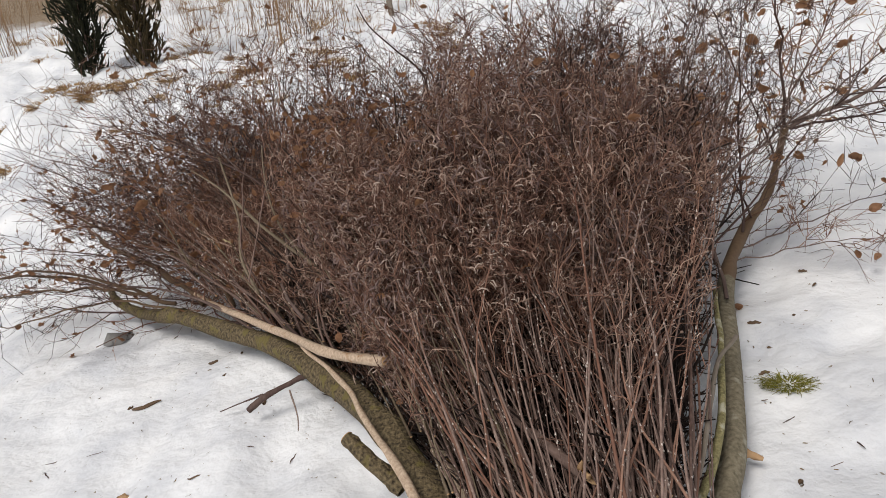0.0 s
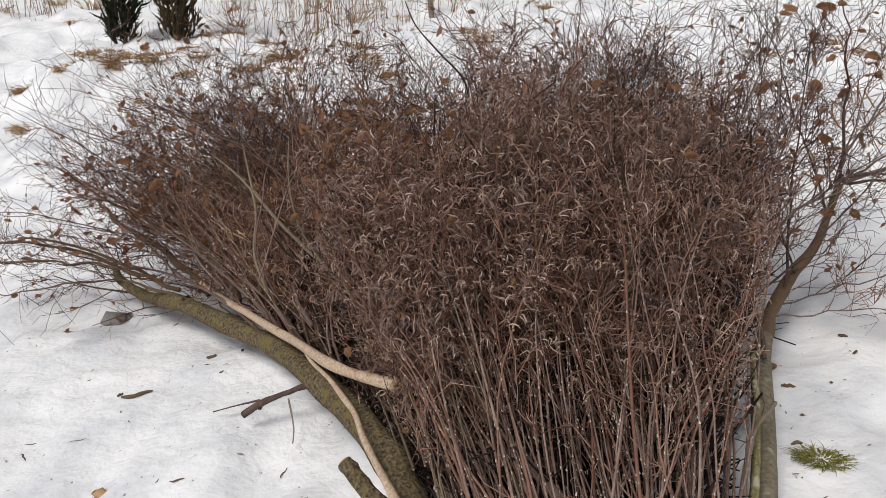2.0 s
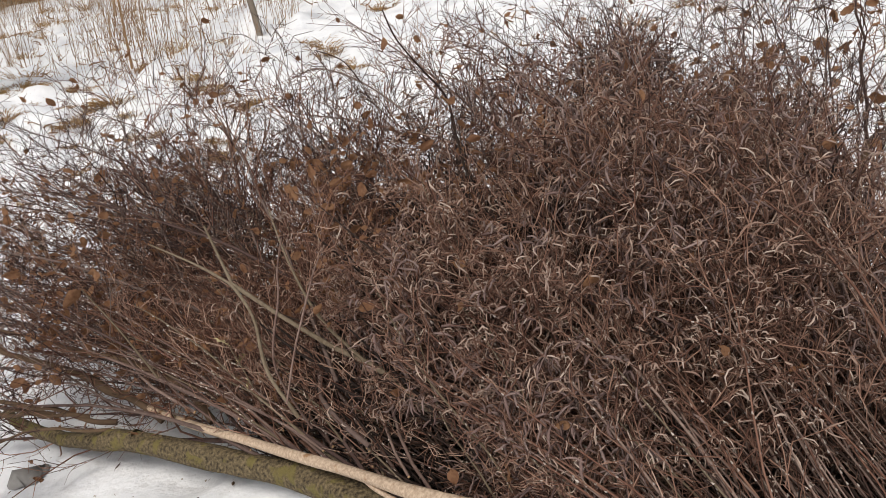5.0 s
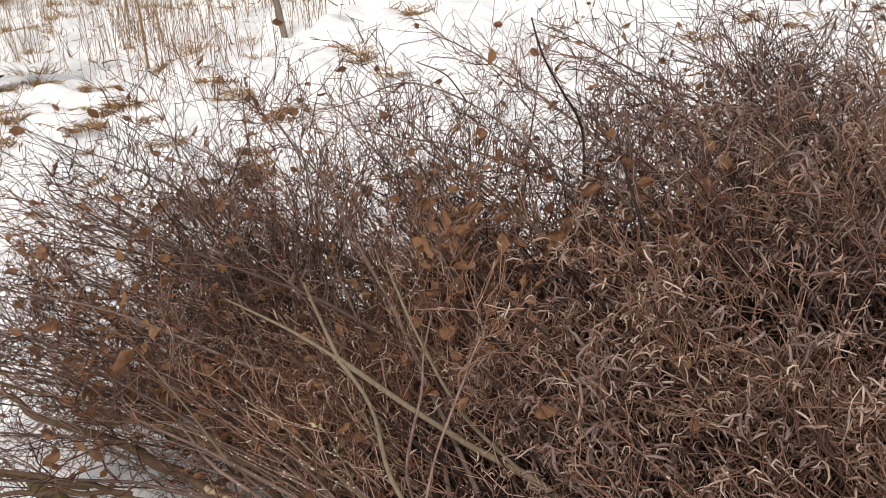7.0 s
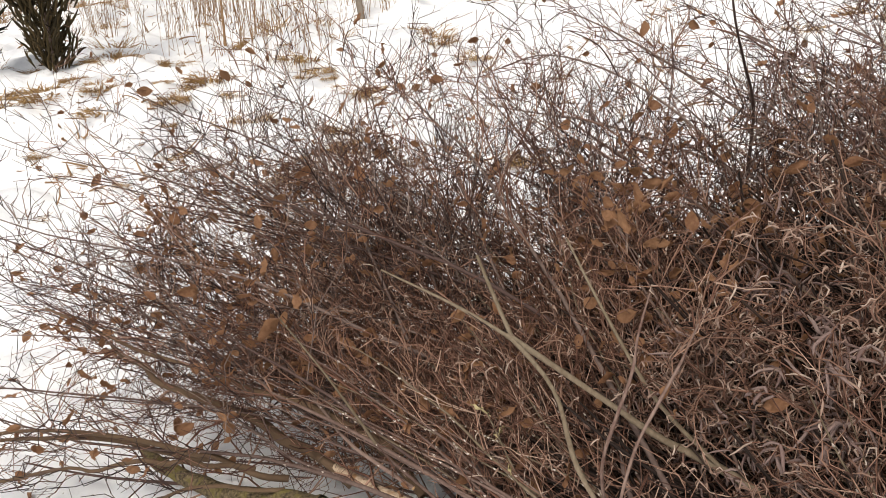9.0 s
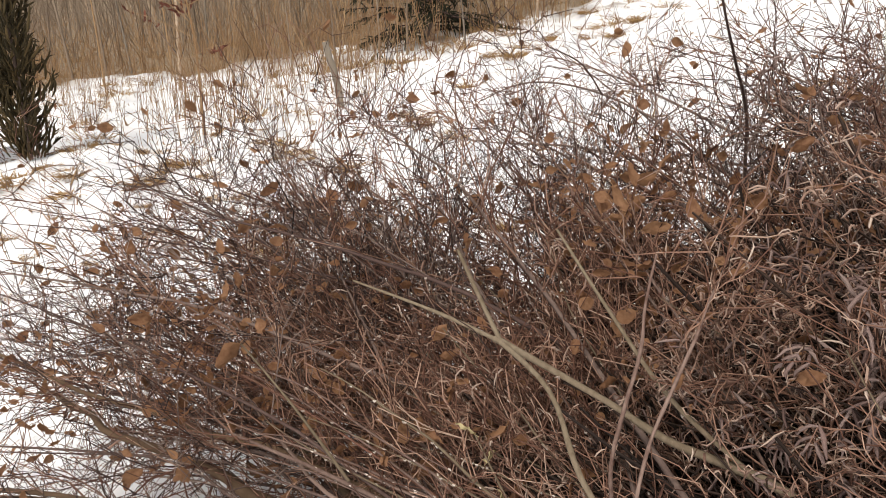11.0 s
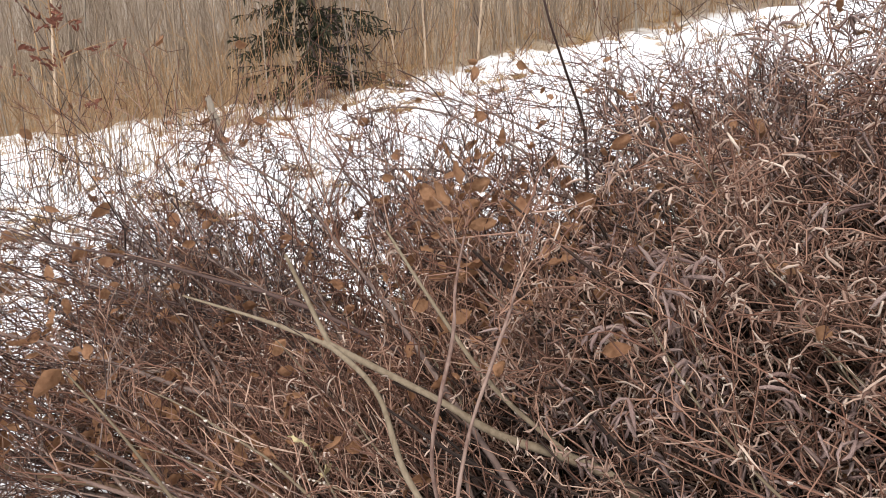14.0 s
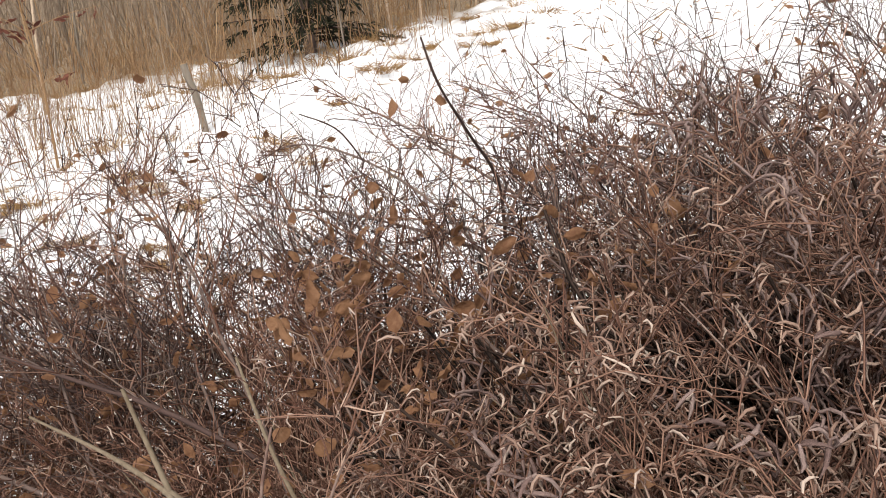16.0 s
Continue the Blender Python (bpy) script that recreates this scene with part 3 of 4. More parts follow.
G_CUT = "cut branches in the brush pile"
for i in range(205):
    y1 = rand(1.55, 3.05) if i > 60 else rand(1.5, 2.2)
    s = rand(-1, 1)
    k = (y1 - 0.8) / 1.6
    x1 = max(0.24 + (s * 1.22 if s < 0 else s * 0.95) * k, float(np.interp(y1, LOG_Y, LOG_X)) + rand(0.08, 0.35))
    layer = rand(0.15, 1.0) ** 0.5
    x1 = min(x1, 1.08)
    x0 = min(max(0.72 + 0.2 * s + rand(-0.12, 0.12), 0.46), 1.0)
    y0 = rand(0.62, 0.92)
    top = float(gz(x1, y1)) + max(0.12, layer * float(heap(x1, y1)) - 0.04)
    if x1 < -0.2:
        y0 = rand(1.15, min(1.75, y1 - 0.5))
        x0 = float(np.interp(y0, LOG_Y, LOG_X)) + rand(0.12, 0.55)
    b0 = float(plain_z(x0, y0)) + 0.03 + 0.26 * layer * rand(0.5, 1.0)
    olive = s < -0.2 and rng.random() < 0.4
    L = math.dist((x0, y0), (x1, y1))
    bare = float(np.clip((1.5 - y0 + (0.15 if x1 > 0.3 else -0.1)) / (y1 - y0), 0.3, 0.75))
    cut_branch((x0, y0, b0), (x1, y1, top), rand(0.002, 0.0042) * (0.75 + 0.2 * L), "hazel",
               "olive-grey cut branch with curled dry catkins" if olive else "purplish grey cut branch with curled dry catkins", G_CUT, bow=rand(-0.01, 0.09), wob=rand(0.006, 0.022),
               stem=M_OLIVE if olive else M_STEM, bare=bare, twigs=17, subs=3, reach=0.28, up=0.12, catkins=1.0 if layer < 0.6 else 3.5, leaves=int(rand(2, 6) if y1 > 2.3 and x1 < 0.4 else rand(0, 2.2)), apart=(1 if layer > 0.94 and y1 < 2.2 else 0) + (1 if layer > 0.975 and y1 < 2.1 and -0.4 < x1 < 0.35 else 0), fat_catkins=x1 > -0.4 and y1 > 1.6 and i % 3 == 0)

# upright shoots hung with catkins
for i in range(34):
    x1, y1 = (rand(0.05, 0.95), rand(1.95, 3.0)) if i < 27 else (rand(0.3, 0.7), rand(1.85, 2.35))
    cut_branch((x1 * 0.6 + rand(0.2, 0.4), rand(1.1, 1.5), rand(0.2, 0.45)), (x1, y1, float(gz(x1, y1)) + (rand(0.85, 1.1) if i < 27 else rand(1.02, 1.14))), rand(0.003, 0.005), "hazel",
               "grey upright shoot hung with purplish catkins", "upright shoots in the brush pile", name="catkin_shoot", bow=rand(-0.08, 0.0), wob=0.02, bare=0.4, twigs=15, subs=3, reach=0.26, catkins=2.4, fat_catkins=i % 2 > 0, leaves=1, apart=1 if y1 < 2.1 else 0)

for i in range(12):
    x1, y1 = rand(-0.25, 0.4), rand(1.55, 1.95)
    cut_branch((x1 * 0.7 + rand(0.15, 0.35), y1 - rand(0.45, 0.65), rand(0.15, 0.35)), (x1, y1, float(gz(x1, y1)) + float(heap(x1, y1)) * rand(0.9, 1.06)), rand(0.003, 0.005), "hazel",
               "olive-grey shoot hung with mauve and tan catkins", "upright shoots in the brush pile", name="catkin_shoot", bow=rand(-0.05, 0.03), wob=0.03, stem=M_OLIVE, bare=0.35, twigs=15, subs=3, reach=0.32, catkins=2.6, fat_catkins=i % 2 == 0, apart=1 + (i % 6 == 0))

# bare straight rods at the butt end of the heap
for i in range(74):
    s = rand(-0.85, 1)
    x0, y0 = min(max(0.72 + 0.2 * s + rand(-0.14, 0.14), 0.46), 1.0), rand(0.6, 0.9)
    y1 = rand(1.4, 2.15)
    x1 = max(0.42 + s * 0.66 + (rand(-0.3, 0.3) if i % 3 else rand(-0.85, 0.7)), float(np.interp(y1, LOG_Y, LOG_X)) + 0.1)
    x1 = min(x1, 1.1)
    layer = rand(0.5, 1.08)
    cut_branch((x0, y0, float(plain_z(x0, y0)) + 0.05 + 0.29 * layer), (x1, y1, float(gz(x1, y1)) + layer * float(heap(x1, y1))), rand(0.0022, 0.0052), "hazel",
               "straight pinkish grey rod dotted with pale buds", "bare rods in the brush pile", name="cut_rod", bow=rand(-0.03, 0.06), wob=rand(0.015, 0.075), stem=M_ROD if i % 3 else M_TWIG, bare=0.4, twigs=7, subs=2, reach=0.22, catkins=1.3)

# dark twiggy birch tops: over the log's far end, and at the back of the heap
for i in range(25):
    b = np.array((rand(-0.8, -0.2), rand(2.1, 2.5)))
    e = np.array((rand(-2.5, -1.2), rand(2.75, 3.9)))
    cut_branch((b[0], b[1], float(gz(*b)) + rand(0.05, 0.3)), (e[0], e[1], float(gz(*e)) + rand(0.05, 0.7)), rand(0.005, 0.012), "dark",
               "brown twiggy birch branch with withered leaves", "birch tops in the brush pile", name="birch_branch", bow=rand(-0.03, 0.06), bare=0.25, twigs=15, subs=4, reach=0.34, leaves=int(rand(6, 13)), up=0.2, warm=i % 3 > 0, wob=0.03)
for i in range(54):
    b = np.array((rand(-0.6, 1.05), rand(1.7, 2.3)))
    e = np.array((b[0] * 0.7 + rand(-1.25, 1.0), rand(2.9, 4.35)))
    cut_branch((b[0], b[1], float(gz(*b)) + rand(0.15, 0.6)), (e[0], e[1], float(plain_z(*e)) + rand(0.35, 1.18)), rand(0.004, 0.009), "dark",
               "dark thin-twigged branch with a few brown leaves", "back branches in the brush pile", name="birch_branch", bow=rand(0, 0.08), bare=0.3, twigs=16, subs=4, reach=0.34, leaves=int(rand(2, 8)), up=0.3, warm=i % 3 == 0, wob=0.022)

for i in range(58):
    b = np.array((rand(-0.9, 0.1), rand(2.2, 2.8)))
    e = np.array((rand(-2.5, -0.5), rand(3.0, 4.3)))
    cut_branch((b[0], b[1], float(gz(*b)) + rand(0.15, 0.5)), (e[0], e[1], float(plain_z(*e)) + rand(0.45, 1.28)), rand(0.0035, 0.007), "dark",
               "thin arching dark branch with brown leaves", "back branches in the brush pile", name="birch_branch", bow=rand(0, 0.12), bare=0.25, twigs=12, subs=3, reach=0.42, leaves=int(rand(2, 6)), up=0.25, warm=i % 2 == 0, wob=0.03)

for i in range(27):
    b = np.array((rand(-0.4, 1.05), rand(2.0, 2.5)))
    e = np.array((b[0] + rand(-0.35, 0.35), rand(2.75, 3.6)))
    cut_branch((b[0], b[1], float(gz(*b)) + rand(0.2, 0.6)), (e[0], e[1], rand(0.76, 1.0) * float(np.interp(e[0], [-0.6, 0.2, 0.9], [1.02, 1.06, 1.13]))), rand(0.003, 0.006), "dark",
               "thin dark branch rising at the back of the pile", "back branches in the brush pile", name="birch_branch", bow=rand(-0.02, 0.06), bare=0.3, twigs=15, subs=4, reach=0.36, leaves=int(rand(0, 3)), up=0.3, warm=i % 4 == 0, wob=0.03)
for i in range(12):
    b, e = np.array((rand(0.8, 1.2), rand(1.9, 2.4))), np.array((rand(0.95, 1.8), rand(2.8, 3.6)))
    cut_branch((b[0], b[1], float(gz(*b)) + rand(0.1, 0.5)), (e[0], e[1], float(plain_z(*e)) + rand(0.3, 1.1)), rand(0.004, 0.008), "dark",
               "thin dark branch with brown leaves beside the sapling", "back branches in the brush pile", name="birch_branch", bow=rand(0, 0.08), bare=0.2, twigs=15, subs=4, reach=0.36, leaves=int(rand(4, 9)), up=0.3, warm=i % 2 == 0, wob=0.025)
for i in range(22):
    b, e = np.array((rand(-1.15, -0.5), rand(2.45, 2.75))), np.array((rand(-2.65, -1.4), rand(2.75, 3.8)))
    cut_branch((b[0], b[1], float(gz(*b)) + rand(0.1, 0.4)), (e[0], e[1], float(plain_z(*e)) + rand(0.3, 0.9)), rand(0.0035, 0.006), "dark",
               "thin brown birch branch with withered leaves", "birch tops in the brush pile", name="birch_branch", bow=rand(0, 0.1), bare=0.15, twigs=14, subs=3, reach=0.42, leaves=int(rand(5, 10)), up=0.15, warm=i % 2 == 0, wob=0.035)
# slender branches fanning from the log side towards the back
for i in range(84):
    x0, y0 = rand(-0.75, 0.1), rand(1.75, 2.25)
    x0 = max(x0, float(np.interp(y0, LOG_Y, LOG_X)) + 0.1)
    x1, y1 = max(x0 - rand(0.2, 1.0), -1.3), y0 + rand(0.45, 1.05)
    z1 = float(gz(x1, y1)) + rand(0.5, 1.0) * float(np.interp(x1, [-1.7, -1.2, -0.6, 0.0], [0.62, 0.74, 0.86, 0.95]))
    kind = i % 3
    cut_branch((x0, y0, float(gz(x0, y0)) + rand(0.05, 0.35)), (x1, y1, z1), rand(0.003, 0.0065), "hazel",
               ("slender red-brown branch with fine twigs", "slender olive-tan branch with fine twigs", "slender brown branch with withered leaves")[kind], "slender branches in the brush pile", name="slender_branch",
               bow=rand(-0.02, 0.1), wob=rand(0.015, 0.04), stem=(M_TWIG, M_OLIVE, M_STEM)[kind], bare=0.15, twigs=16, subs=3, reach=0.34, up=0.2, spread=0.75, catkins=0.35, leaves=int(rand(0, 3)) + (3 if kind == 2 else 0))
# leafy brown branches
for i in range(24):
    x1, y1 = (rand(-0.5, 0.3), rand(2.35, 2.95)) if i < 16 else (rand(-1.65, -1.0), rand(2.45, 3.0))
    cut_branch((x1 + rand(0.2, 0.45), y1 - rand(0.5, 0.8), float(gz(x1, y1)) + rand(0.25, 0.45)), (x1, y1, float(gz(x1, y1)) + (rand(0.7, 0.98) if i < 16 else rand(0.5, 0.85))), rand(0.004, 0.006), "hazel",
               "red-brown branch thick with withered leaves", "leafy branches in the brush pile", name="leafy_branch", bow=0.03, wob=0.02, bare=0.35, twigs=14, subs=3, reach=0.3, leaves=20, up=0.3)

# limbs of the mossy log
lo_ = np.array(left_log.location)
for p0, p1, r in [((-1.1, 2.5, 0.06), (-2.05, 2.95, 0.3), 0.020), ((-0.9, 2.4, 0.1), (-1.9, 3.45, 0.42), 0.018), ((-0.7, 2.35, 0.13), (-2.1, 2.72, 0.42), 0.014), ((-1.3, 2.58, 0.02), (-2.3, 2.68, 0.16), 0.013), ((-1.4, 2.6, 0.04), (-2.25, 2.32, 0.2), 0.011), ((-1.55, 2.66, 0.03), (-2.55, 2.62, 0.22), 0.011), ((-1.3, 2.52, 0.03), (-2.0, 2.2, 0.14), 0.008)]:
    P = line_to(p0, p1, 0.05, 0.06)
    part("limb", [round_wood(P - lo_, r * 0.8, r * 0.25, 34, 8, 0.2, int(r * 1e4))], M_BARKBIT, left_log, "dark brown limb")
    crown(left_log, P, r * 0.6, "dark", lo_, bare=0.25, twigs=12, subs=4, reach=0.32, leaves=10, up=0.1, warm=r > 0.012)

# crown of the felled sapling
ro = np.array(right_log.location)
for i, (p0, p1, r) in enumerate([((1.5, 2.82, 0.7), (1.40, 2.95, 1.5), 0.020), ((1.5, 2.82, 0.7), (2.55, 2.8, 1.22), 0.026), ((1.52, 2.82, 0.7), (2.55, 2.9, 0.78), 0.015), ((1.52, 2.84, 0.72), (2.35, 3.3, 1.15), 0.014),
                                 ((1.3, 2.5, 0.38), (1.3, 2.9, 1.3), 0.016), ((1.28, 2.45, 0.33), (2.1, 2.75, 0.52), 0.010), ((1.26, 2.4, 0.30), (1.95, 2.5, 0.33), 0.009), ((1.45, 2.78, 0.5), (1.75, 3.4, 1.35), 0.013),
                                 ((1.46, 2.8, 0.6), (1.1, 3.3, 1.4), 0.013), ((1.5, 2.85, 0.8), (2.0, 3.2, 1.6), 0.013), ((1.35, 2.6, 0.4), (1.05, 3.1, 1.05), 0.012), ((1.5, 2.82, 0.72), (2.5, 2.65, 0.98), 0.012)]):
    P = line_to(p0, p1, 0.02, 0.022)
    lim = part("limb", [sweep((P - ro)[None], (r * 0.36 * np.linspace(1, 0.2, 15))[None], 7)], M_DARK, right_log)
    crown(right_log, P, r * 0.4, "dark", ro, bare=0.12, twigs=16, subs=4, reach=0.3, leaves=12, up=0.12, warm=i % 3 == 0, leaf_size=1.45)

# single branches that stand out
snapped = empty("snapped_branch", (0.7, 1.0, 0.4), "brown branch with a splintered orange end", "branch")
part("stem", [round_wood(local([(0.15, 1.62, 0.5), (0.35, 1.36, 0.48), (0.52, 1.15, 0.45), (0.69, 0.98, 0.42)], snapped), 0.008, 0.016, 26, 8, 0.15, 41)], M_STEM, snapped)
part("splintered_end", [sweep(np.array([[(-0.01, -0.02, 0.02), (0.01, -0.045, 0.03), (0.015, -0.06, 0.05)], [(-0.015, -0.015, 0.025), (-0.01, -0.03, 0.05), (-0.005, -0.04, 0.075)], [(0.0, -0.02, 0.012), (0.02, -0.04, 0.01), (0.035, -0.055, 0.015)]]), np.array([[0.011, 0.008, 0.002]] * 3), 5)], M_WOOD, snapped, "splintered orange wood")
fork = empty("forked_branch", (0.1, 1.6, 0.42), "olive forked branch lying across the brush pile", "branch")
part("stem", [round_wood(local([(0.2, 1.45, 0.33), (0.0, 1.63, 0.45), (-0.16, 1.80, 0.48), (-0.28, 1.9, 0.55), (-0.42, 2.02, 0.575), (-0.52, 2.06, 0.635), (-0.69, 2.2, 0.70)], fork), 0.0095, 0.0065, 34, 8, 0.3, 31)], M_OLIVE, fork)
part("prong", [round_wood(local([(-0.68, 2.19, 0.695), (-0.715, 2.235, 0.77), (-0.75, 2.28, 0.85)], fork), 0.005, 0.0035, 12, 7, 0.18, 33)], M_OLIVE, fork)
part("prong", [round_wood(local([(-0.68, 2.19, 0.695), (-0.80, 2.30, 0.72), (-0.97, 2.43, 0.75)], fork), 0.005, 0.0025, 16, 7, 0.18, 32)], M_OLIVE, fork)
part("prong", [round_wood(local([(-0.50, 1.88, 0.44), (-0.575, 1.95, 0.55), (-0.61, 2.06, 0.655), (-0.69, 2.2, 0.70)], fork), 0.0055, 0.0045, 16, 7, 0.18, 34)], M_OLIVE, fork)
part("prong", [round_wood(local([(-0.3, 1.92, 0.55), (-0.42, 2.0, 0.66), (-0.5, 2.12, 0.78), (-0.56, 2.28, 0.88)], fork), 0.0045, 0.0025, 16, 7, 0.18, 35)], M_OLIVE, fork)
for line, r in (([(-0.49, 1.97, 0.34), (-0.54, 1.9, 0.59), (-0.50, 1.9, 0.78), (-0.49, 1.91, 0.86), (-0.47, 1.93, 0.93)], 0.0038), ([(-0.52, 1.86, 0.50), (-0.48, 1.9, 0.64), (-0.42, 1.9, 0.8), (-0.40, 1.91, 0.85), (-0.37, 1.93, 0.9)], 0.0033)):
    up_ = empty("upright_shoot", line[0], "thin pinkish tan shoot standing up from the pile", "branch", "thin upright shoots")
    part("stem", [round_wood(local(line, up_), r, r * 0.45, 30, 6, 0.3, 43)], M_ROD, up_)
    crown(up_, np.array(line), r * 0.5, "hazel", np.array(line[0]), bare=0.25, twigs=9, subs=2, reach=0.3, catkins=0.9)
shoot = empty("dark_shoot", (0.02, 2.86, 0.7), "dark upright shoot rising from the brush pile", "branch")
part("stem", [round_wood(local([(0.03, 2.86, 0.62), (0.015, 2.84, 0.85), (0.0, 2.82, 1.014), (-0.08, 2.70, 1.15), (-0.149, 2.595, 1.268), (-0.18, 2.56, 1.36)], shoot), 0.005, 0.0022, 34, 7, 0.2, 35)], M_DARK, shoot)
part("side_twig", [round_wood(local([(0.01, 2.83, 0.9), (0.08, 2.9, 1.0), (0.12, 2.95, 1.13)], shoot), 0.004, 0.002, 14, 5, 0.2, 36)], M_DARK, shoot)
archd = empty("arched_twig", (-0.2, 3.0, 0.95), "dark arched twig bending over the pile", "branch")
part("stem", [round_wood(local([(-0.02, 2.80, 0.8), (-0.12, 2.9, 0.93), (-0.25, 3.05, 1.02), (-0.38, 3.2, 1.065), (-0.5, 3.37, 1.06), (-0.62, 3.5, 1.0)], archd), 0.0042, 0.002, 34, 7, 0.2, 37)], M_DARK, archd)
part("side_twig", [round_wood(local([(-0.3, 3.1, 1.04), (-0.36, 3.1, 1.13), (-0.45, 3.08, 1.18)], archd), 0.003, 0.0015, 14, 5, 0.2, 38)], M_DARK, archd)
twig = empty("leaf_twig", (-1.2, 2.5, 0.5), "thin twig carrying an orange leaf", "branch")
part("stem", [round_wood(local([(-1.0, 2.3, 0.35), (-1.12, 2.4, 0.48), (-1.24, 2.485, 0.60)], twig), 0.004, 0.002, 14, 5, 0.2, 39)], M_OLIVE, twig)
add_leaf(twig, (-0.04, -0.02, 0.10), "orange-brown flat leaf", 1.25, LEAVES[4])
twig2 = empty("leaf_twig", (-0.6, 2.5, 0.5), "thin twig carrying a round pale yellow leaf", "branch")
part("stem", [round_wood(local([(-0.5, 2.35, 0.42), (-0.57, 2.44, 0.52), (-0.62, 2.49, 0.575)], twig2), 0.003, 0.0018, 14, 5, 0.2, 40)], M_OLIVE, twig2)
add_leaf(twig2, (-0.02, -0.01, 0.07), "round pale yellow leaf", 1.1, LEAVES[7])

twig3 = empty("leaf_twig", (-0.70, 2.18, 0.42), "thin twig carrying curled pale yellow leaves", "branch")
part("stem", [round_wood([(0.05, -0.06, -0.1), (0, 0, 0), (-0.035, 0.02, 0.08)], 0.003, 0.0018, 12, 5, 0.2, 44)], M_OLIVE, twig3)
M_YLEAF = organic("pale_yellow_leaf", [(0.2, (0.34, 0.26, 0.13)), (0.6, (0.52, 0.43, 0.24)), (0.9, (0.64, 0.56, 0.36))], 60, (1, 1, 1), island=0.2)
for k_ in range(3):
    me_ = LEAVES[(6, 3, 6)[k_]].copy()
    me_.materials[0] = M_YLEAF
    add_leaf(twig3, (-0.035 + 0.02 * k_, 0.02 - 0.01 * k_, 0.08 - 0.055 * k_), "curled pale yellow leaf", 0.9, me_)

# the tangle inside the heap, with the gaps' shade put into its colour
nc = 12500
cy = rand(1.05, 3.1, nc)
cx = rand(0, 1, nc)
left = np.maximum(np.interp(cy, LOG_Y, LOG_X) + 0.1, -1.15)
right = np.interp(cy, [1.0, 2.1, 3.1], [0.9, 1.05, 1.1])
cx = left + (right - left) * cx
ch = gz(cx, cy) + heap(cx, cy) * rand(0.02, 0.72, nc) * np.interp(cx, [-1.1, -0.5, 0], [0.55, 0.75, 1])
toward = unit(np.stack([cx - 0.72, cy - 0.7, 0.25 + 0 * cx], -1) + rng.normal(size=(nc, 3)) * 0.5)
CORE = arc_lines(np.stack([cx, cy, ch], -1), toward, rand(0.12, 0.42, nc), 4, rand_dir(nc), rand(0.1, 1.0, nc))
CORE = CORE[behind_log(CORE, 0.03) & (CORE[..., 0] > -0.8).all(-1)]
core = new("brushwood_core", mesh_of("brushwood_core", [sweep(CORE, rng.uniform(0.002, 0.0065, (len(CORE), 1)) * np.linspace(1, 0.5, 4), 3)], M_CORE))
tagged(core, "tangle of thin twigs inside the brush pile, coloured dark for shade", "twigs", kind="stuff")

# ---- slope behind: posts, conifers, grass, thicket ----
PX, PY = -1.76, 9.2
post = empty("fence_post", (PX, PY, float(gz(PX, PY))), "weathered grey wooden post standing in snow", "post")
part("shaft", [round_wood([(0.06, 0, -0.15), (0.02, 0, 0.3), (-0.03, 0, 0.5), (-0.06, 0, 0.66)], 0.036, 0.032, 20, 9, 0.1, 51)], M_POST, post)
part("top", [cut_face((-0.06, 0, 0.66), (-0.15, 0, 1), 0.029, 9)], M_WOOD, post)


def juniper(at, h, w, mat, label, seed):
    r = np.random.default_rng(seed)
    z0 = float(gz(*at))
    root = empty("juniper", (*at, z0), label, "tree", "columnar junipers")
    part("trunk", [round_wood([(0, 0, -0.1), (0.02, 0.01, h * 0.4), (0, 0, h * 0.9)], 0.022, 0.01, 16, 8, 0.15, seed)], M_DARK, root)
    n = 950
    z = h * r.uniform(0.0, 0.97, n)
    a = r.uniform(0, 2 * np.pi, n)
    lump = 0.75 + 0.35 * np.sin(a * 3 + z * 5 + seed) + 0.3 * np.sin(a * 2 - z * 9)
    rad = w / 2 * np.clip(1.15 - (z / h) ** 2.2, 0.12, 1) * np.sqrt(r.uniform(0.05, 1, n)) * lump * np.clip(0.7 + z / h * 3, 0.7, 1)
    st = np.stack([np.cos(a) * rad, np.sin(a) * rad, z], -1)
    wy = unit(np.stack([np.cos(a) * 0.55, np.sin(a) * 0.55, np.ones(n)], -1) + r.normal(size=(n, 3)) * 0.28)
    F = arc_lines(st, wy, r.uniform(0.08, 0.24, n), 4, r.normal(size=(n, 3)) + np.array([0, 0, 1.0]), r.uniform(0.1, 0.6, n))
    twig_m = sweep(F, np.broadcast_to(np.array([0.006, 0.013, 0.010, 0.002]), (n, 4)), 4)
    m2 = n * 4
    p, d = at_line(F[np.repeat(np.arange(n), 4)], r.uniform(0.1, 0.95, m2))
    S = arc_lines(p, unit(d + r.normal(size=(m2, 3)) * 0.55), r.uniform(0.03, 0.09, m2), 3, r.normal(size=(m2, 3)), r.uniform(0, 0.5, m2))
    part("foliage", [twig_m, sweep(S, np.broadcast_to(np.array([0.004, 0.006, 0.001]), (m2, 3)), 3)], mat, root)


juniper((-4.39, 8.0), 2.4, 0.47, M_RUST, "columnar juniper with rusty brown-green needles", 61)
juniper((-5.17, 8.1), 2.3, 0.42, M_NEEDLE, "columnar juniper with blackish green needles", 62)


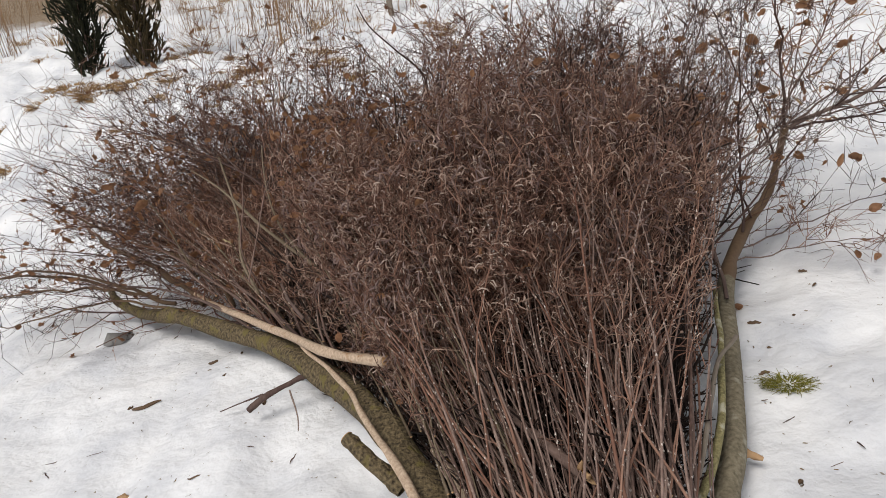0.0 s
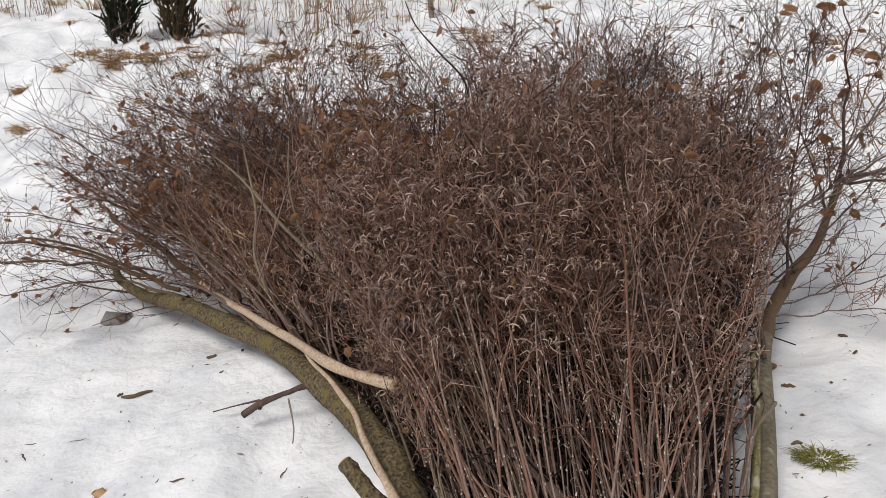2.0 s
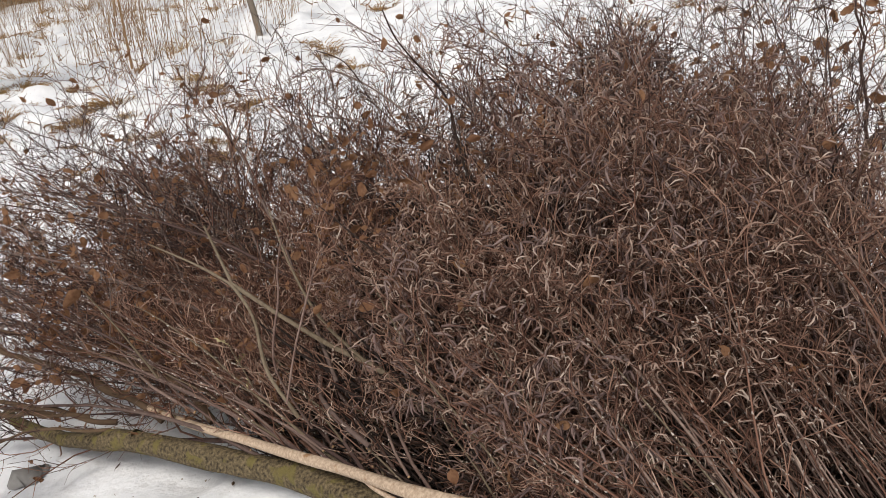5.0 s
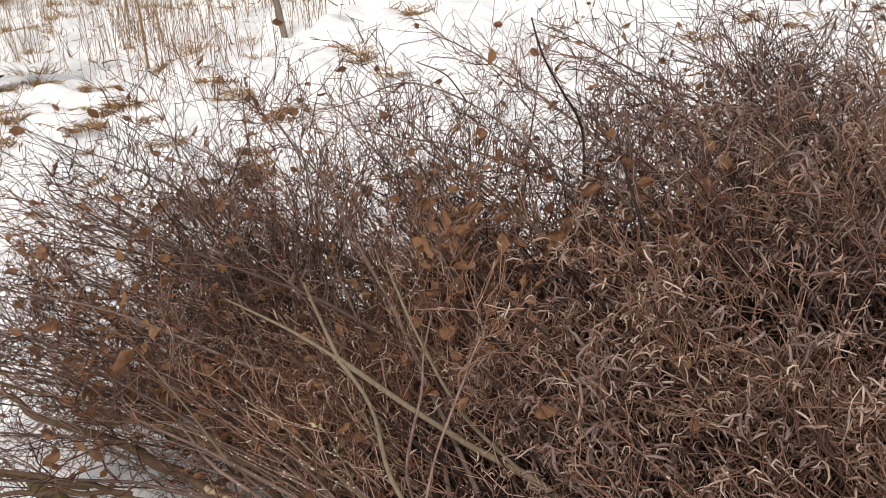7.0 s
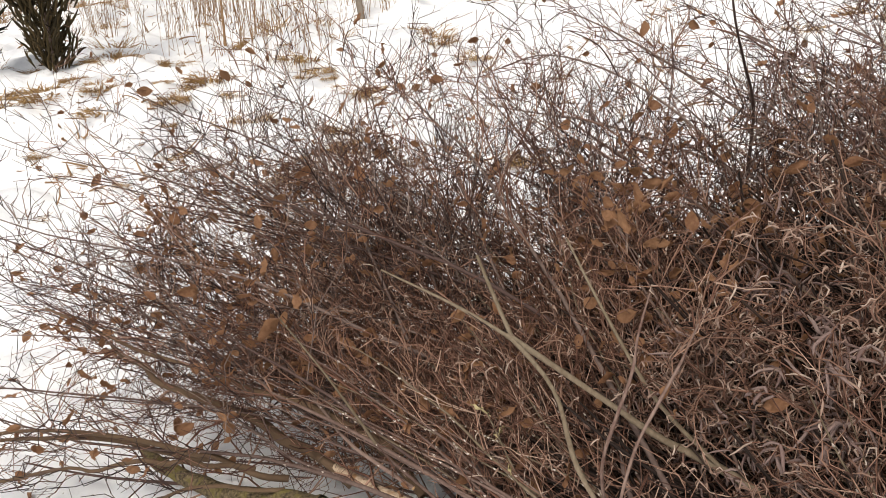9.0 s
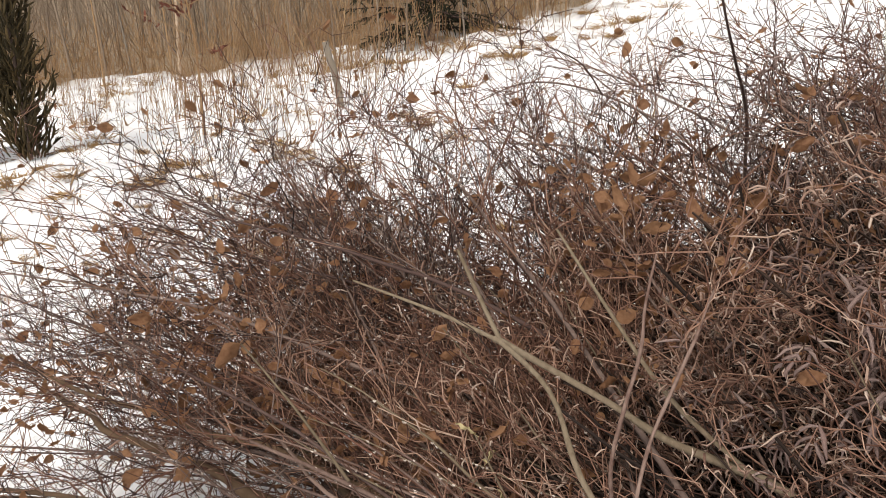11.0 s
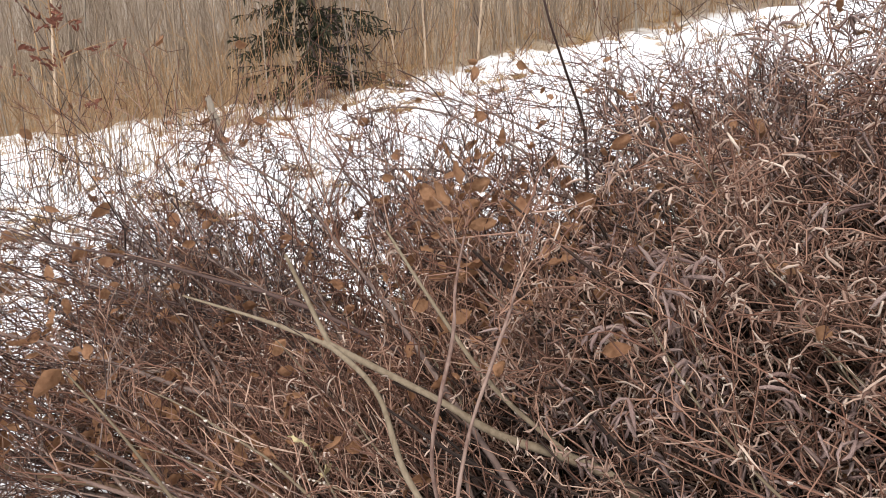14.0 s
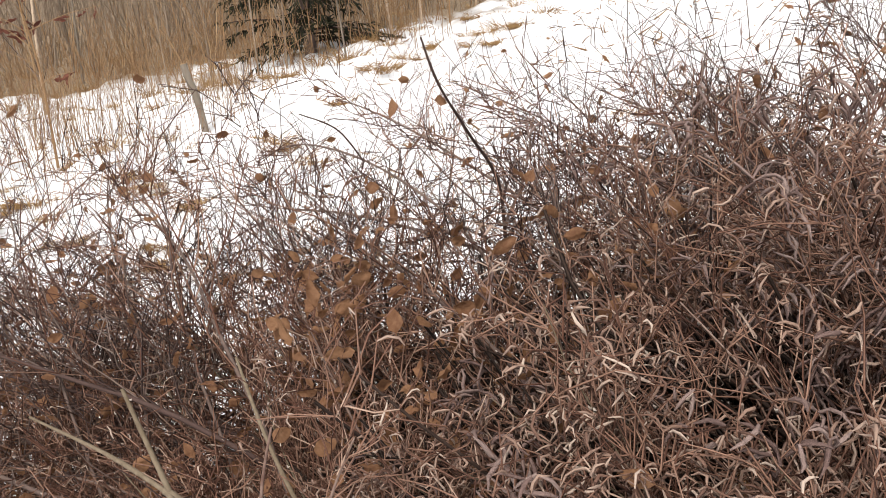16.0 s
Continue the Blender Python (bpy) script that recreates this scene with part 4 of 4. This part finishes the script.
def spruce(at, h, w, seed, label):
    r = np.random.default_rng(seed)
    z0 = float(gz(*at))
    root = empty("spruce", (*at, z0), label, "tree")
    part("trunk", [round_wood([(0, 0, -0.2), (0, 0, h * 0.5), (0, 0, h)], 0.11, 0.015, 20, 8, 0.1, seed)], M_DARK, root)
    n = 210
    z = h * r.uniform(0.02, 0.97, n)
    a = r.uniform(0, 2 * np.pi, n)
    L = w / 2 * np.clip(1.02 - z / h, 0.05, 1) ** 0.5 * r.uniform(0.7, 1.1, n)
    st = np.stack([np.zeros(n), np.zeros(n), z], -1)
    wy = unit(np.stack([np.cos(a), np.sin(a), r.uniform(0.0, 0.25, n)], -1))
    B = arc_lines(st, wy, L, 8, np.broadcast_to(np.array([0, 0, -1.0]), (n, 3)) + wy * 0.01, r.uniform(0.3, 0.7, n))
    part("bough_whorl", [sweep(B, np.broadcast_to(np.linspace(0.016, 0.004, 8), (n, 8)), 4)], M_DARK, root, kind="stuff")
    m2 = n * 40
    s = r.uniform(0.12, 1, m2)
    p, d = at_line(B[np.repeat(np.arange(n), 40)], s)
    S = arc_lines(p, unit(d * 0.9 + r.normal(size=(m2, 3)) * 0.55 + np.array([0, 0, -0.25])), r.uniform(0.08, 0.26, m2), 4, np.broadcast_to(np.array([0, 0, -1.0]), (m2, 3)) + r.normal(size=(m2, 3)) * 0.3, r.uniform(0.1, 0.9, m2))
    part("needle_spray", [sweep(S, np.broadcast_to(np.array([0.006, 0.014, 0.011, 0.002]), (m2, 4)), 3)], M_NEEDLE, root, kind="stuff")


spruce((-0.75, 14.6), 6.5, 3.0, 71, "dark green spruce at the edge of the thicket")


def tuft(name, n, h, spread, lean, mat, seed, fat=0.003):
    r = np.random.default_rng(seed)
    a = r.uniform(0, 2 * np.pi, n)
    rad = spread * np.sqrt(r.uniform(0, 1, n))
    st = np.stack([np.cos(a) * rad, np.sin(a) * rad, np.full(n, -0.03)], -1)
    out = np.stack([np.cos(a), np.sin(a), np.zeros(n)], -1)
    B = arc_lines(st, unit(out * r.uniform(0.05, lean, (n, 1)) + np.array([0, 0, 1.0]) + r.normal(size=(n, 3)) * 0.15), h * r.uniform(0.5, 1.1, n), 4, out + r.normal(size=(n, 3)) * 0.4, r.uniform(0.2, lean * 2.2, n))
    return mesh_of(name, [sweep(B, fat * np.broadcast_to(np.array([1, 1, 0.7, 0.2]), (n, 4)), 3)], mat)


TUFTS = [tuft("grass_tussock", 62, 0.22, 0.13, 1.2, M_GRASS, 80, 0.003), tuft("grass_tussock", 70, 0.18, 0.18, 1.4, M_GRASS, 81, 0.003), tuft("grass_tussock", 52, 0.15, 0.14, 1.6, M_GRASS, 82, 0.003), tuft("grass_tussock", 48, 0.3, 0.10, 0.8, M_GRASS, 83, 0.003)]


MOUNDS = [tuft("grass_mound", 240, 0.19, 0.17, 2.2, M_GRASS, 88, 0.0042), tuft("grass_mound", 200, 0.16, 0.2, 2.6, M_GRASS, 89, 0.0042)]


def weed_mesh(n, h, spread, seed):
    """Branched dry stalks."""
    r = np.random.default_rng(seed)
    st = np.stack([r.normal(size=n) * spread, r.normal(size=n) * spread, np.full(n, -0.05)], -1)
    B = arc_lines(st, unit(np.array([0, 0, 1.0]) + r.normal(size=(n, 3)) * 0.13), h * r.uniform(0.4, 1.1, n), 6, r.normal(size=(n, 3)), r.uniform(0.05, 0.5, n))
    m2 = n * 3
    p, d = at_line(B[np.repeat(np.arange(n), 3)], r.uniform(0.4, 1, m2))
    S = arc_lines(p, unit(d + r.normal(size=(m2, 3)) * 0.45), h * r.uniform(0.05, 0.2, m2), 4, r.normal(size=(m2, 3)), r.uniform(0, 0.7, m2))
    return mesh_of("dry_weeds", [sweep(B, 0.003 * np.broadcast_to(np.linspace(1, 0.5, 6), (n, 6)), 3), sweep(S, 0.0018 * np.broadcast_to(np.linspace(1, 0.6, 4), (m2, 4)), 3)], M_WEED)


WEEDS = [weed_mesh(22, 0.9, 0.12, 84), weed_mesh(14, 0.7, 0.2, 85), weed_mesh(16, 1.2, 0.25, 86)]


def plant(meshes, x, y, label, category, group, scale=None):
    me = meshes[int(rng.integers(len(meshes)))]
    ob = new(me.name.split(".")[0], me)
    ob.location = (x, y, float(gz(x, y)))
    ob.rotation_euler = (0, 0, rand(0, 6.28))
    s = scale or rand(0.75, 1.25)
    ob.scale = (s * rand(0.85, 1.3), s * rand(0.85, 1.3), s)
    return tagged(ob, label, category, group)


T_LAB = ("straw-coloured dry grass tussock poking through snow", "grass", "grass tussocks on the slope")
W_LAB = ("tall reddish tan dry weed stems in snow", "weeds", "dry weeds on the slope")
for x, y in [(-2.83 / 0.945, 7.47 / 0.945), (-2.15, 8.3), (-2.75, 8.85), (-5.05, 11.3), (-4.1, 10.4), (-4.9, 6.05), (-8.0, 10.3), (-0.95, 8.5), (-5.3, 7.4), (-5.5, 6.9), (1.83, 7.0), (0.07, 9.6), (-0.3, 10.3), (2.54, 7.3), (0.5, 7.4), (-1.0, 8.7), (-4.2, 8.7), (1.85, 11.6), (0.25, 11.0), (0.8, 11.1), (2.3, 12.5), (1.9, 14.5), (0.6, 12.2), (-0.2, 12.4), (-1.2, 12.8), (1.2, 12.9)]:
    near = 0.945 if y < 10.5 else 1.0
    plant(MOUNDS, x * near, y * near, "orange-tan mound of flattened dry grass in snow", "grass", "grass mounds on the slope").scale[2] *= 0.8
for _ in range(175):
    y = 8.0 + 12 * rng.random() ** 0.8
    x = rand(-9, 8)
    if y < 11.5 and x > -1.5 and rng.random() < 0.8:
        continue
    plant(TUFTS, x, y, *T_LAB, scale=rand(0.5, 1.4))
for _ in range(20):
    plant(TUFTS, -0.7 + rng.normal() * 1.6, rand(12.2, 14.2), *T_LAB, scale=rand(0.9, 1.7))
for x, y in [(-2.4, 7.3), (-2.05, 7.5), (-2.6, 7.9), (-2.75, 8.6), (-1.9, 8.6), (-2.3, 9.0), (-1.5, 9.4), (-3.3, 8.8), (-1.2, 10.4), (-2.9, 9.6), (-3.9, 9.4), (-0.8, 11.2), (-1.8, 10.2), (-3.5, 10.2), (-2.2, 8.0)]:
    plant(WEEDS, x, y, *W_LAB)
for _ in range(85):
    y = rand(10, 20)
    plant(WEEDS, rand(-11, -1.5) * (0.5 + y / 26), y, *W_LAB)
for _ in range(40):
    plant(WEEDS, rand(-3, 10), rand(16.5, 22), *W_LAB)

for _ in range(7):
    sx, sy = -0.75 + rng.normal() * 1.1, rand(13.0, 13.9)
    plant([WEEDS[2]], sx, sy, *W_LAB, scale=rand(1.3, 2.2))

# low mounds of flattened grass nearer the pile
for _ in range(40):
    y = rand(5.2, 8.8)
    x = rand(-0.66, -0.08) * y + rand(-0.3, 0.3)
    plant(MOUNDS, x, y, "low orange-brown mound of dry grass in snow", "grass", "grass mounds on the slope", scale=rand(0.3, 0.85)).scale[2] *= 0.6

# fallen bracken at the foot of the junipers
for x, y in [(-4.75, 7.3), (-4.45, 7.1), (-4.15, 7.25), (-4.9, 6.95), (-4.3, 7.45), (-4.6, 7.6), (-5.0, 7.4)]:
    ob = plant([MOUNDS[1]], x, y, "flattened brown bracken on snow", "bracken", "dead bracken", scale=rand(0.8, 1.3))
    ob.scale[2] = 0.6


# saplings along the wood's edge
def sapling_parts(h, r0, mat, seed):
    r = np.random.default_rng(seed)
    lean = r.normal(size=2) * 0.06 * h
    P = smooth_line([(0, 0, -0.1), (lean[0] * 0.3, lean[1] * 0.3, h * 0.35), (lean[0] * 0.8, lean[1], h * 0.7), (lean[0] * 1.3, lean[1] * 1.2, h)], 14)
    tr = mesh_of("trunk", [sweep(P[None], (r0 * np.linspace(1, 0.2, 14))[None], 6)], mat)
    n = 28
    p, d = at_line(P, r.uniform(0.12, 0.98, n))
    B = arc_lines(p, unit(d * 0.8 + unit(r.normal(size=(n, 3))) * 0.7 + np.array([0, 0, 0.3])), h * r.uniform(0.1, 0.28, n), 6, np.broadcast_to(np.array([0, 0, 1.0]), (n, 3)) + r.normal(size=(n, 3)) * 0.4, r.uniform(0.1, 0.6, n))
    m2 = n * 2
    p2, d2 = at_line(B[np.repeat(np.arange(n), 2)], r.uniform(0.2, 1, m2))
    S = arc_lines(p2, unit(d2 + r.normal(size=(m2, 3)) * 0.5), h * r.uniform(0.03, 0.09, m2), 4, r.normal(size=(m2, 3)), r.uniform(0, 0.5, m2))
    tw = mesh_of("twig_spray", [sweep(B, np.broadcast_to(np.linspace(0.3, 0.12, 6) * r0, (n, 6)), 3), sweep(S, np.broadcast_to(np.linspace(0.13, 0.07, 4) * r0, (m2, 4)), 3)], M_THICKET if mat is not M_PALE else M_DARK)
    return tr, tw


KINDS = [(sapling_parts(h, r0, m, 90 + i), lab) for i, (h, r0, m, lab) in enumerate([(4.5, 0.022, M_THICKET, "thin bare tan sapling"), (3.6, 0.018, M_THICKET, "thin bare tan sapling"), (5.0, 0.028, M_PALE, "slender pale-barked birch sapling"), (4.0, 0.02, M_POST, "bare grey alder sapling"), (3.2, 0.016, M_WEED, "reddish brown willow sapling")])]


def sapling(x, y, kind, s=1.0):
    (tr, tw), lab = KINDS[kind]
    root = empty("sapling", (x, y, float(gz(x, y))), lab + " at the edge of the wood", "tree", "saplings at the wood's edge")
    root.rotation_euler = (0, 0, rand(0, 6.28))
    root.scale = (s, s, s)
    part("trunk", tr, None, root)
    part("twig_spray", tw, None, root, kind="stuff")


for _ in range(150):
    y = 15.5 + 20 * rng.random() ** 1.6
    sapling(rand(-0.62, 0.62) * y, y + (1.2 if rng.random() < 0.5 else 0), int(rng.choice([0, 1, 2, 3, 4], p=[0.3, 0.25, 0.12, 0.18, 0.15])), rand(0.8, 1.3))
for x, y, k, s in [(-4.5, 13.0, 2, 0.9), (-0.2, 13.2, 3, 0.8), (0.6, 14.6, 2, 1.0), (1.2, 15.6, 2, 1.0), (2.5, 17.5, 2, 1.1), (-2.2, 13.4, 0, 0.9), (-3.0, 14.2, 1, 1.0), (-1.5, 13.2, 1, 0.9), (-1.1, 13.4, 0, 0.9), (-6.0, 14.0, 4, 1.0), (-5.2, 15.0, 4, 1.1)]:
    sapling(x, y, k, s)

M_RED = organic("dark_red_leaf", [(0.15, (0.06, 0.022, 0.016)), (0.5, (0.15, 0.055, 0.036)), (0.85, (0.27, 0.12, 0.075))], 90, (1, 1, 1), island=0.3)
RED_LEAF = LEAVES[6].copy()
RED_LEAF.materials[0] = M_RED

# a near sapling that kept its curled red leaves
red = empty("leafy_sapling", (-3.1, 9.0, float(gz(-3.1, 9.0))), "thin sapling with curled dark red leaves", "tree")
part("trunk", [round_wood([(0, 0, -0.1), (0.03, 0, 0.9), (-0.03, 0, 1.7), (0.02, 0, 2.5)], 0.014, 0.004, 20, 6, 0.1, 77)], M_WEED, red)
for _ in range(16):
    z = rand(0.7, 2.4)
    a, l = rand(0, 6.28), rand(0.25, 0.7)
    tip = np.array((math.cos(a) * l, math.sin(a) * l, z + rand(0.1, 0.35)))
    part("twig", [round_wood([(0, 0, z), tuple(tip * 0.5 + np.array((0, 0, z * 0.5 + 0.03))), tuple(tip)], 0.005, 0.002, 8, 4, 0.1, 78)], M_WEED, red)
    for _ in range(6):
        q = np.array((0, 0, z)) + (tip - np.array((0, 0, z))) * rand(0.3, 1.0)
        add_leaf(red, q, scale=rand(1.4, 2.3), mesh=RED_LEAF)

# dense thicket
n = 3100
ty = 17.5 + 36 * rng.random(n) ** 1.4
tx = rng.uniform(-0.68, 0.68, n) * ty
ts = np.stack([tx, ty, gz(tx, ty) - 0.1], -1)
TH = arc_lines(ts, unit(np.array([0, 0, 1.0]) + rng.normal(size=(n, 3)) * 0.17), rng.uniform(1.6, 5.5, n), 4, rand_dir(n), rng.uniform(0, 0.25, n))
bi = np.repeat(np.arange(n), 4)
tp, td = at_line(TH[bi], rng.uniform(0.15, 0.95, n * 4))
TB = arc_lines(tp, unit(td + rng.normal(size=(n * 4, 3)) * 0.35), rng.uniform(0.3, 1.1, n * 4), 3, rand_dir(n * 4) + np.array([0, 0, 0.8]), rng.uniform(0, 0.6, n * 4))
un = 5200
uy = 15.8 + 26 * rng.random(un) ** 1.5
ux = rng.uniform(-0.66, 0.66, un) * uy
uk = (ux < uy * 0.25 - 2.5) | (uy > 18.5)
ux, uy = ux[uk], uy[uk]
un = len(ux)
UG = arc_lines(np.stack([ux, uy, gz(ux, uy) - 0.05], -1), unit(np.array([0, 0, 0.8]) + rng.normal(size=(un, 3)) * 0.35), rng.uniform(0.25, 1.2, un), 4, rand_dir(un), rng.uniform(0, 0.9, un))
undergrowth = new("undergrowth", mesh_of("undergrowth", [sweep(UG, rng.uniform(0.004, 0.011, (un, 1)) * np.array([[1, 0.9, 0.7, 0.4]]), 3)], M_WEED))
tagged(undergrowth, "low brown tangle of dead stalks under the thicket", "undergrowth", kind="stuff")
thicket = new("thicket", mesh_of("thicket", [sweep(TH, rng.uniform(0.005, 0.015, (n, 1)) * np.linspace(1, 0.3, 4), 3), sweep(TB, np.broadcast_to(np.linspace(0.006, 0.003, 3), (n * 4, 3)), 3)], M_THICKET))
tagged(thicket, "dense leafless tan thicket of thin stems", "thicket", kind="stuff")


def woods_material():
    m, n_, k, b = shader("far_woods", 1.0)
    tc = n_.new("ShaderNodeTexCoord")
    mp = n_.new("ShaderNodeMapping")
    mp.inputs["Scale"].default_value = (1, 1, 0.06)
    k.new(tc.outputs["Object"], mp.inputs["Vector"])
    a = n_.new("ShaderNodeTexNoise")
    a.inputs["Scale"].default_value, a.inputs["Detail"].default_value = 2.2, 8
    k.new(mp.outputs[0], a.inputs["Vector"])
    r = ramp(n_, [(0.3, (0.20, 0.16, 0.13)), (0.55, (0.31, 0.255, 0.205)), (0.75, (0.42, 0.37, 0.32))])
    k.new(a.outputs[0], r.inputs[0])
    k.new(r.outputs[0], b.inputs["Base Color"])
    return m


ang = np.linspace(radians(-75), radians(75), 60)
bx, by = np.sin(ang) * 78, np.cos(ang) * 78
lo, hi = np.stack([bx, by, plain_z(bx, by) - 2], -1), np.stack([bx, by, plain_z(bx, by) + 14 + 2 * wave(bx, by, 3, 8)], -1)
bq = np.array([[i, i + 1, 61 + i, 60 + i] for i in range(59)])
backdrop = new("backdrop", mesh_of("backdrop", [(np.concatenate([lo, hi]), bq)], woods_material()))
tagged(backdrop, "distant brown leafless woodland", "woods", kind="structure")

# ---- scraps on the snow ----
nl = 3800
ly = 4.3 + 16 * rng.random(nl) ** 1.4
lx = rng.uniform(-0.62, 0.5, nl) * ly
keep = wave(lx, ly, 1.6, 12) > -0.15
lx, ly = lx[keep], ly[keep]
nl = len(lx)
LB = arc_lines(np.stack([lx, ly, gz(lx, ly) + 0.003], -1), unit(rng.normal(size=(nl, 3)) * np.array([1, 1, 0.35]) + np.array([0, 0, 0.25])), rng.uniform(0.03, 0.2, nl), 4, rand_dir(nl), rng.uniform(0, 0.9, nl))
litter = new("litter", mesh_of("litter", [sweep(LB, rng.uniform(0.002, 0.009, (nl, 1)) * np.array([[1, 1, 0.8, 0.4]]), 3)], M_WEED))
tagged(litter, "scattered dry stalks and leaf litter on the snow", "litter", kind="stuff")


def scrap(x, y, l, w, turn, mat, label, category, seed, name="bark_scrap"):
    r = np.random.default_rng(seed)
    k = 6
    t = np.linspace(-0.5, 0.5, k)
    P = np.stack([t * l, 0.035 * l * r.normal(size=k), 0.3 * w + 0.25 * w * r.normal(size=k)], -1)
    v, q = sweep(P[None], (w / 2 * np.array([0.45, 0.9, 1, 0.95, 0.8, 0.3]))[None], 6)
    v[:, 2] *= 0.7
    ob = new(name, mesh_of(name, [(v, q)], mat))
    ob.location = (x, y, float(gz(x, y)))
    ob.rotation_euler = (0, 0, radians(turn))
    return tagged(ob, label, category, "scraps on the snow")


BL, TL = "dark brown bark scrap lying on snow", "thin broken twig lying on snow"
for i, (x, y, l, w, a) in enumerate([(-0.97, 2.24, 0.045, 0.02, 20), (-1.15, 1.95, 0.12, 0.022, 35), (-1.23, 1.95, 0.03, 0.014, 80), (-0.56, 1.85, 0.03, 0.016, 100), (1.3, 2.15, 0.05, 0.018, 10), (1.54, 2.5, 0.035, 0.015, 0), (1.28, 1.84, 0.04, 0.014, 20), (1.55, 2.36, 0.03, 0.01, 50),
                                     (-0.68, 1.46, 0.05, 0.008, 30), (1.33, 2.02, 0.02, 0.012, 0), (-0.84, 2.27, 0.02, 0.01, 90), (-0.85, 2.1, 0.02, 0.008, 60), (1.28, 1.3, 0.03, 0.015, 80), (1.45, 2.2, 0.025, 0.012, 40)]):
    scrap(x, y, l, w, a, M_BARKBIT, BL, "bark", 200 + i)
for i, (x, y, l, w, a) in enumerate([(-1.42, 1.67, 0.12, 0.005, 25), (-1.39, 1.57, 0.06, 0.006, -30), (-1.2, 1.67, 0.11, 0.003, 40), (1.33, 1.61, 0.10, 0.005, 40), (1.43, 1.41, 0.12, 0.003, 30), (1.47, 1.47, 0.06, 0.006, -50), (-0.52, 1.6, 0.03, 0.004, 10), (-0.34, 1.56, 0.06, 0.006, 80), (-1.45, 2.07, 0.04, 0.004, 60), (1.7, 2.7, 0.3, 0.003, -5), (1.9, 2.1, 0.05, 0.004, 30), (-1.34, 2.56, 0.05, 0.006, 80)]):
    scrap(x, y, l, w, a, M_DARK, TL, "twig", 230 + i, "broken_twig")
scrap(-0.96, 1.43, 0.055, 0.045, 10, M_WOOD, "small brown wood chip sunk in snow", "wood chip", 250, "wood_chip")
st = scrap(-1.70, 2.62, 0.12, 0.11, 30, M_STONE, "grey stone under the log's limb", "stone", 251, "stone")
ns = 190
sx = np.where(rng.random(ns) < 0.55, rng.uniform(-2.4, -0.45, ns), rng.uniform(1.2, 2.4, ns))
sy = rng.uniform(0.9, 2.9, ns)
ok = (sx > 0) | (sx < np.interp(sy, LOG_Y, LOG_X) - 0.12)
sx, sy = sx[ok], sy[ok]
ns = len(sx)
SB = arc_lines(np.stack([sx, sy, gz(sx, sy) + 0.001], -1), unit(rng.normal(size=(ns, 3)) * np.array([1, 1, 0.15])), rng.uniform(0.004, 0.022, ns), 3, rand_dir(ns), rng.uniform(0, 0.8, ns))
specks = new("litter", mesh_of("litter", [sweep(SB, rng.uniform(0.0008, 0.0028, (ns, 1)) * np.array([[0.6, 1, 0.5]]), 4)], M_BARKBIT))
tagged(specks, "tiny dark bark crumbs scattered on the snow", "litter", kind="stuff")
tuft_me = tuft("grass_clump", 280, 0.10, 0.085, 2.4, M_GREEN, 87, 0.0022)
clump = new("grass_clump", tuft_me)
clump.location = (1.34, 1.76, float(gz(1.34, 1.76)) + 0.01)
clump.scale = (0.85, 0.5, 0.3)
tagged(clump, "flattened yellow-green grass clump in the snow", "grass")
for x, y in [(1.22, 2.32), (1.28, 2.28), (-1.9, 2.5), (-0.7, 1.3)]:
    lf = new("fallen_leaf", LEAVES[int(rng.integers(8))])
    lf.location = (x, y, float(gz(x, y)) + 0.006)
    lf.rotation_euler = (rand(-0.3, 0.3), rand(-0.3, 0.3), rand(0, 6))
    tagged(lf, "withered brown leaf lying on snow", "leaf", "fallen leaves")
